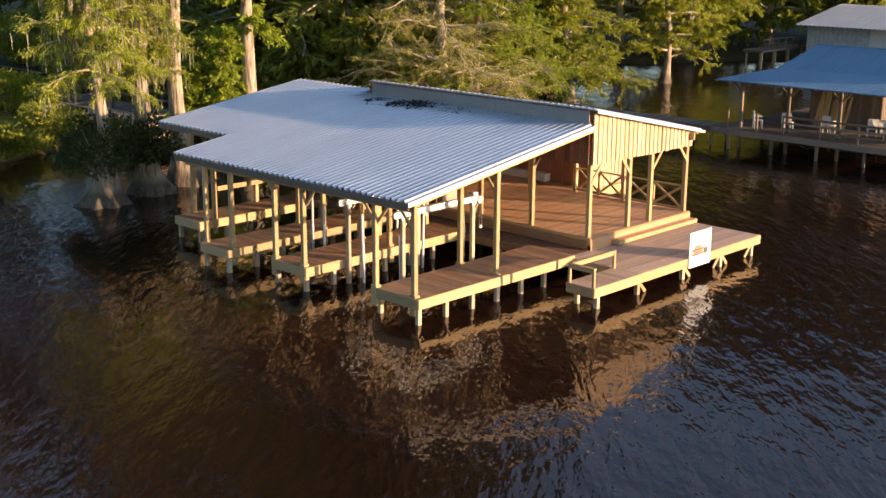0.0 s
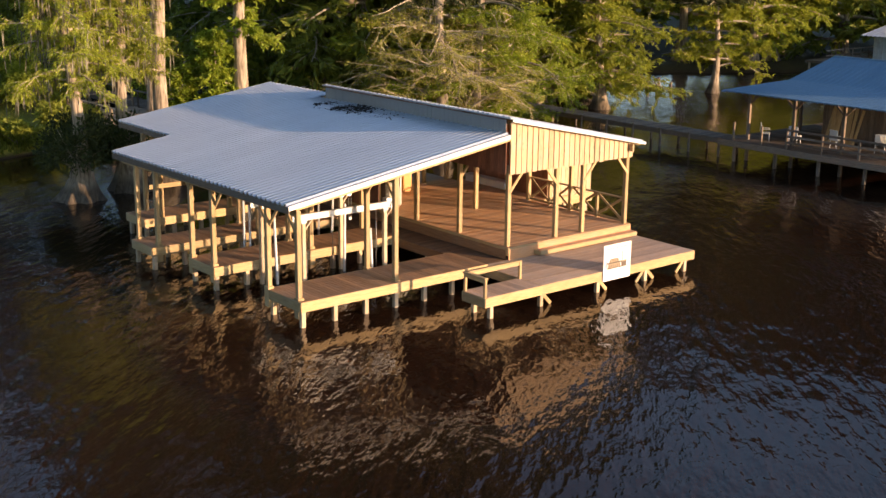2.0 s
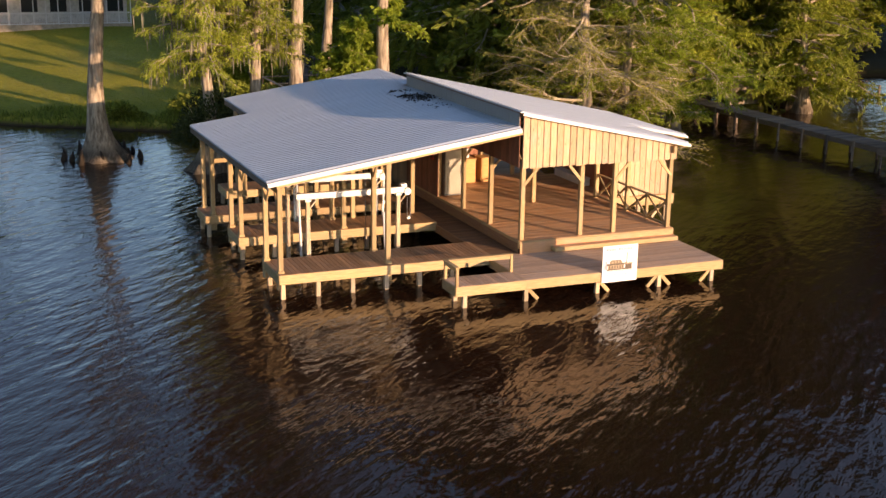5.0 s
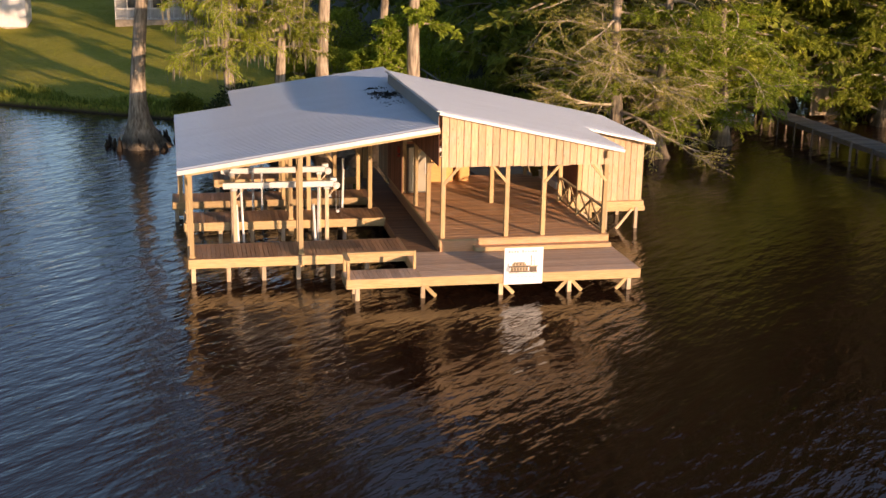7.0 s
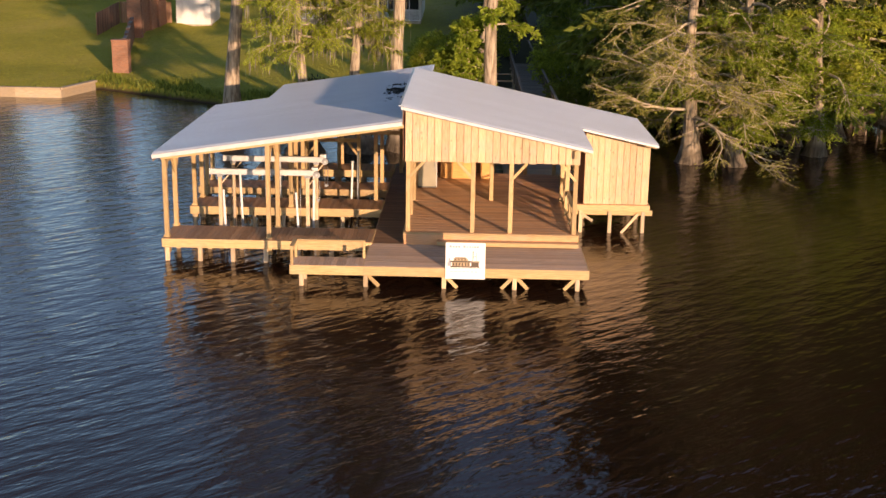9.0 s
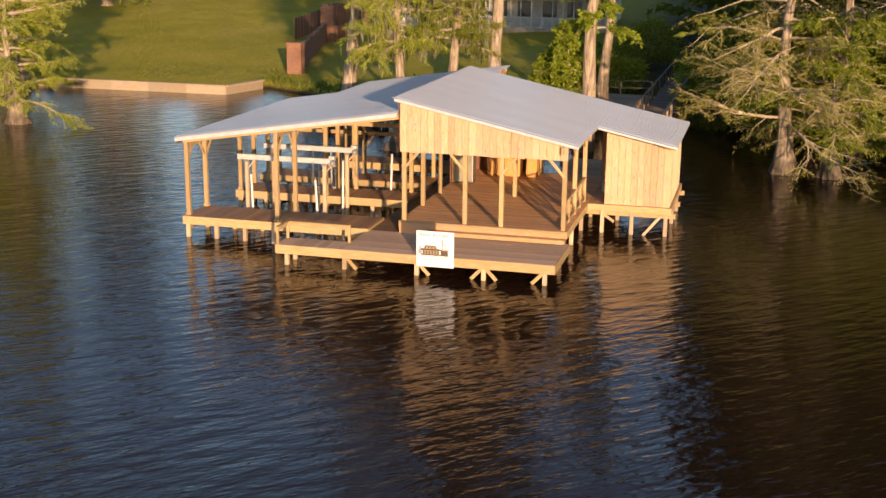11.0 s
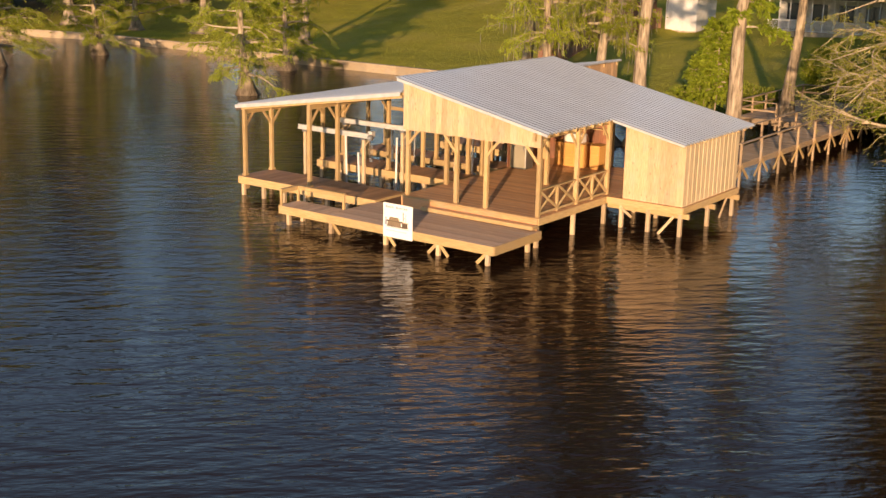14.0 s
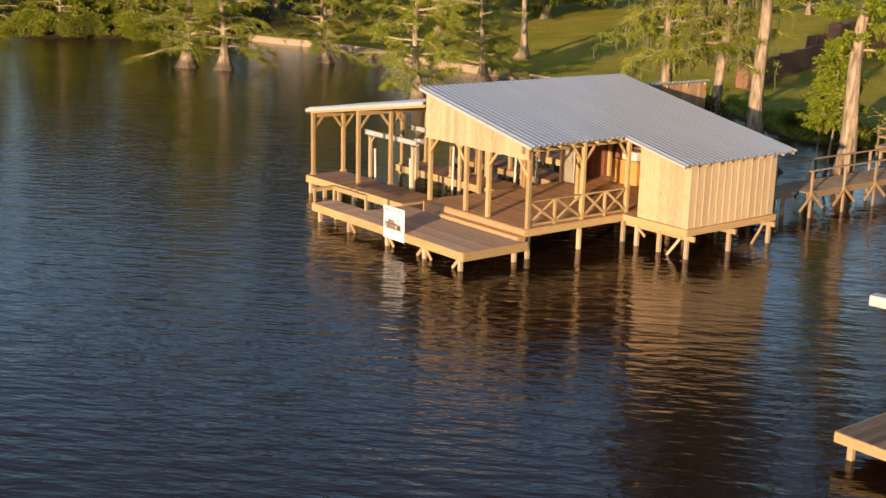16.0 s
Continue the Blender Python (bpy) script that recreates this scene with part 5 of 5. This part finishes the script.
bar("beam", (20.75, -2.45, 2.72), (24.0, -1.9, 2.72), 0.34, 0.26, ALU, nl)
for x in (22.4, 23.6):
    bar("lift_post", (x, -2.1, -1.2), (x, -2.1, 2.6), 0.15, 0.15, OLD, nl)
deck("neighbour_dock", "low weathered dock with a pale timber edge", 22.3, 28, -5.75, -2.4, 0.64, "y", 0.18, [(22.55, -5.5), (24.5, -5.5), (26.5, -5.5), (22.55, -2.6)], PINE, 0.24, boards=OLD)
# board screen on the bank past the pier
screen = thing("board_screen", "tan upright board screen on the wooded bank", "fence", (30.5, 30.2, 0.3))
for i in range(14):
    bar("slat", (29.4 + 0.16 * i, 30.2, 0.2), (29.4 + 0.16 * i, 30.2, 2.9), 0.025, 0.15, SEAWALL, screen)
for z in (0.9, 2.4):
    bar("rail", (29.3, 30.24, z), (31.6, 30.24, z), 0.04, 0.09, SEAWALL, screen)
# cottage and platform beyond
cot = thing("lake_cottage", "grey-green metal-clad cottage beyond the boathouse", "house")
block("wall", 62.5, 76, 12, 25.9, 0.3, 3.75, SIDING, cot)
for i in range(34):
    block("rib", 62.44, 62.5, 12.2 + 0.4 * i, 12.26 + 0.4 * i, 0.4, 3.75, SIDING, cot)
sheet("roof_sheet", "pale ribbed metal roof", 61.6, 69.2, 11, 26.6, lambda x: 3.6 + 0.18 * (x - 61.6), cot, material=ROOF_GREY, pitch=0.4)
sheet("roof_sheet", "pale ribbed metal roof", 69.2, 76.8, 11, 26.6, lambda x: 4.97 - 0.18 * (x - 69.2), cot, material=ROOF_GREY, pitch=0.4)
block("door", 62.38, 62.44, 18, 20.4, 1.3, 3.6, WHITE, cot)
pf = deck("back_platform", "raised timber platform with rails by the woods", 59.2, 66.8, 28.0, 29.8, 1.55, "x", 0.2, [(x, y) for x in (59.4, 61.6, 63.8, 66) for y in (28.2, 29.6)], OLD, 0.18, boards=OLD)
for z in (2.0, 2.4):
    bar("rail", (59.3, 28.05, z), (66.8, 28.05, z), 0.05, 0.1, OLD, pf)
for i in range(6):
    bar("rail_post", (60.6 + 1.2 * i, 28.05, 1.4), (60.6 + 1.2 * i, 28.05, 2.45), 0.09, 0.09, OLD, pf)

# ---- lawn side: brick wall, fence, white shed, screened house ----
bw = thing("brick_garden_wall", "stepped red brick garden wall running up the lawn", "wall")
block("pier", -23.55, -22.4, 47.2, 48.0, 0.2, 2.75, BRICK, bw, bevel=0.015)
block("pier_cap", -23.62, -22.33, 47.13, 48.07, 2.752, 2.84, BRICK, bw, bevel=0.01)
for i in range(6):
    p, q = Vector((-23.0, 48.02)).lerp(Vector((-26.4, 63.6)), i / 6), Vector((-23.0, 48.02)).lerp(Vector((-26.4, 63.6)), (i + 1) / 6)
    top = 2.4 + 0.15 * i
    bar("section", (*p, top / 2), (*q, top / 2), 0.24, top, BRICK, bw)
    bar("coping", (*p, top + 0.04), (*q, top + 0.04), 0.3, 0.07, BRICK, bw)
for i in range(4):
    p, q = Vector((-26.5, 63.8)).lerp(Vector((-25.4, 70.8)), i / 4), Vector((-26.5, 63.8)).lerp(Vector((-25.4, 70.8)), (i + 1) / 4)
    bar("section", (*p, 3.2), (*q, 3.2), 0.24, 2.8, BRICK, bw)
    bar("coping", (*p, 4.64), (*q, 4.64), 0.3, 0.07, BRICK, bw)
    block("pier", p.x - 0.28, p.x + 0.28, p.y - 0.28, p.y + 0.28, 1.4, 4.85, BRICK, bw, bevel=0.015)
block("pier", -26.7, -25.5, 62.9, 63.5, 1.2, 4.7, BRICK, bw, bevel=0.015)
fn = thing("board_fence", "tall brown board fence beside the white shed", "fence")
for i in range(26):
    x = -29.5 + 0.18 * i
    bar("slat", (x, 71.2, ground_z(x, 71) - 0.1), (x, 71.2, ground_z(x, 71) + 1.9), 0.025, 0.165, FENCE, fn)
for i in range(30):
    y = 64.0 + 0.24 * i
    bar("slat", (-29.6, y, ground_z(-29.6, y) - 0.1), (-29.6, y, ground_z(-29.6, y) + 1.9), 0.225, 0.025, FENCE, fn)
ws = thing("white_shed", "plain white garden shed at the top of the lawn", "shed", (0, 0, 0))
gz = ground_z(-23, 71.5)
block("wall", -24.5, -21.4, 71.2, 75.5, gz - 0.3, gz + 3.0, WHITE, ws, bevel=0.02)
block("plinth", -24.55, -21.35, 71.15, 75.55, gz - 0.3, gz + 0.12, BARK_FLAT, ws)
for i in range(7):
    block("panel_seam", -24.5 + 0.44 * i, -24.48 + 0.44 * i, 71.185, 71.2, gz + 0.13, gz + 2.95, WHITE, ws)
block("roof", -24.8, -21.1, 70.9, 75.8, gz + 3.0, gz + 3.2, SHINGLE, ws, bevel=0.03)
hs = thing("screened_house", "pale house with a white-framed screened porch", "house")
gz = ground_z(-8, 69)
block("wall", -14, -2.4, 72.2, 80, gz - 0.5, gz + 4.2, HOUSE, hs)
block("porch_floor", -14, -2.4, 69.6, 72.2, gz - 0.3, gz + 0.35, BARK_FLAT, hs)
block("roof", -14.6, -1.8, 69.0, 80.6, gz + 3.2, gz + 3.5, SHINGLE, hs)
for i in range(13):
    x = -13.95 + 11.5 * i / 12
    bar("porch_post", (x, 69.7, gz + 0.35), (x, 69.7, gz + 3.2), 0.08, 0.08, WHITE, hs)
for z in (0.42, 1.25, 3.1):
    bar("porch_rail", (-14, 69.7, gz + z), (-2.4, 69.7, gz + z), 0.07, 0.09, WHITE, hs)
for i in range(96):
    x = -13.9 + 0.12 * i
    bar("baluster", (x, 69.72, gz + 0.45), (x, 69.72, gz + 1.22), 0.025, 0.025, WHITE, hs)
for i in range(5):
    block("window", -13.2 + 2.3 * i, -11.9 + 2.3 * i, 72.14, 72.2, gz + 1.2, gz + 2.6, GLASS, hs)
# leaf litter caught on the lean-to roof
rng = np.random.default_rng(9)
P = np.concatenate([rng.normal((-0.62, 7.5, 0), (0.24, 0.42, 0), (520, 3)), rng.normal((-0.95, 8.3, 0), (0.16, 0.22, 0), (160, 3)), rng.normal((-0.9, 9.6, 0), (0.22, 0.25, 0), (60, 3)), rng.normal((-0.75, 5.6, 0), (0.22, 0.3, 0), (30, 3))])
P[:, 0] = np.minimum(P[:, 0], -0.28)
P[:, 2] = zl(P[:, 0]) + 0.03 + rng.uniform(0, 0.03, len(P))
d = rng.normal(0, 1, P.shape) * (1, 1, 0.1)
a, b = leaves(P, d, rng, 0.14, 0.08, 0.0, 0.1)
tagged(new("leaf_litter", raw_mesh("leaf_litter", a, b, LITTER)), "dark wet leaves lying on the metal roof", "leaves", kind="stuff")
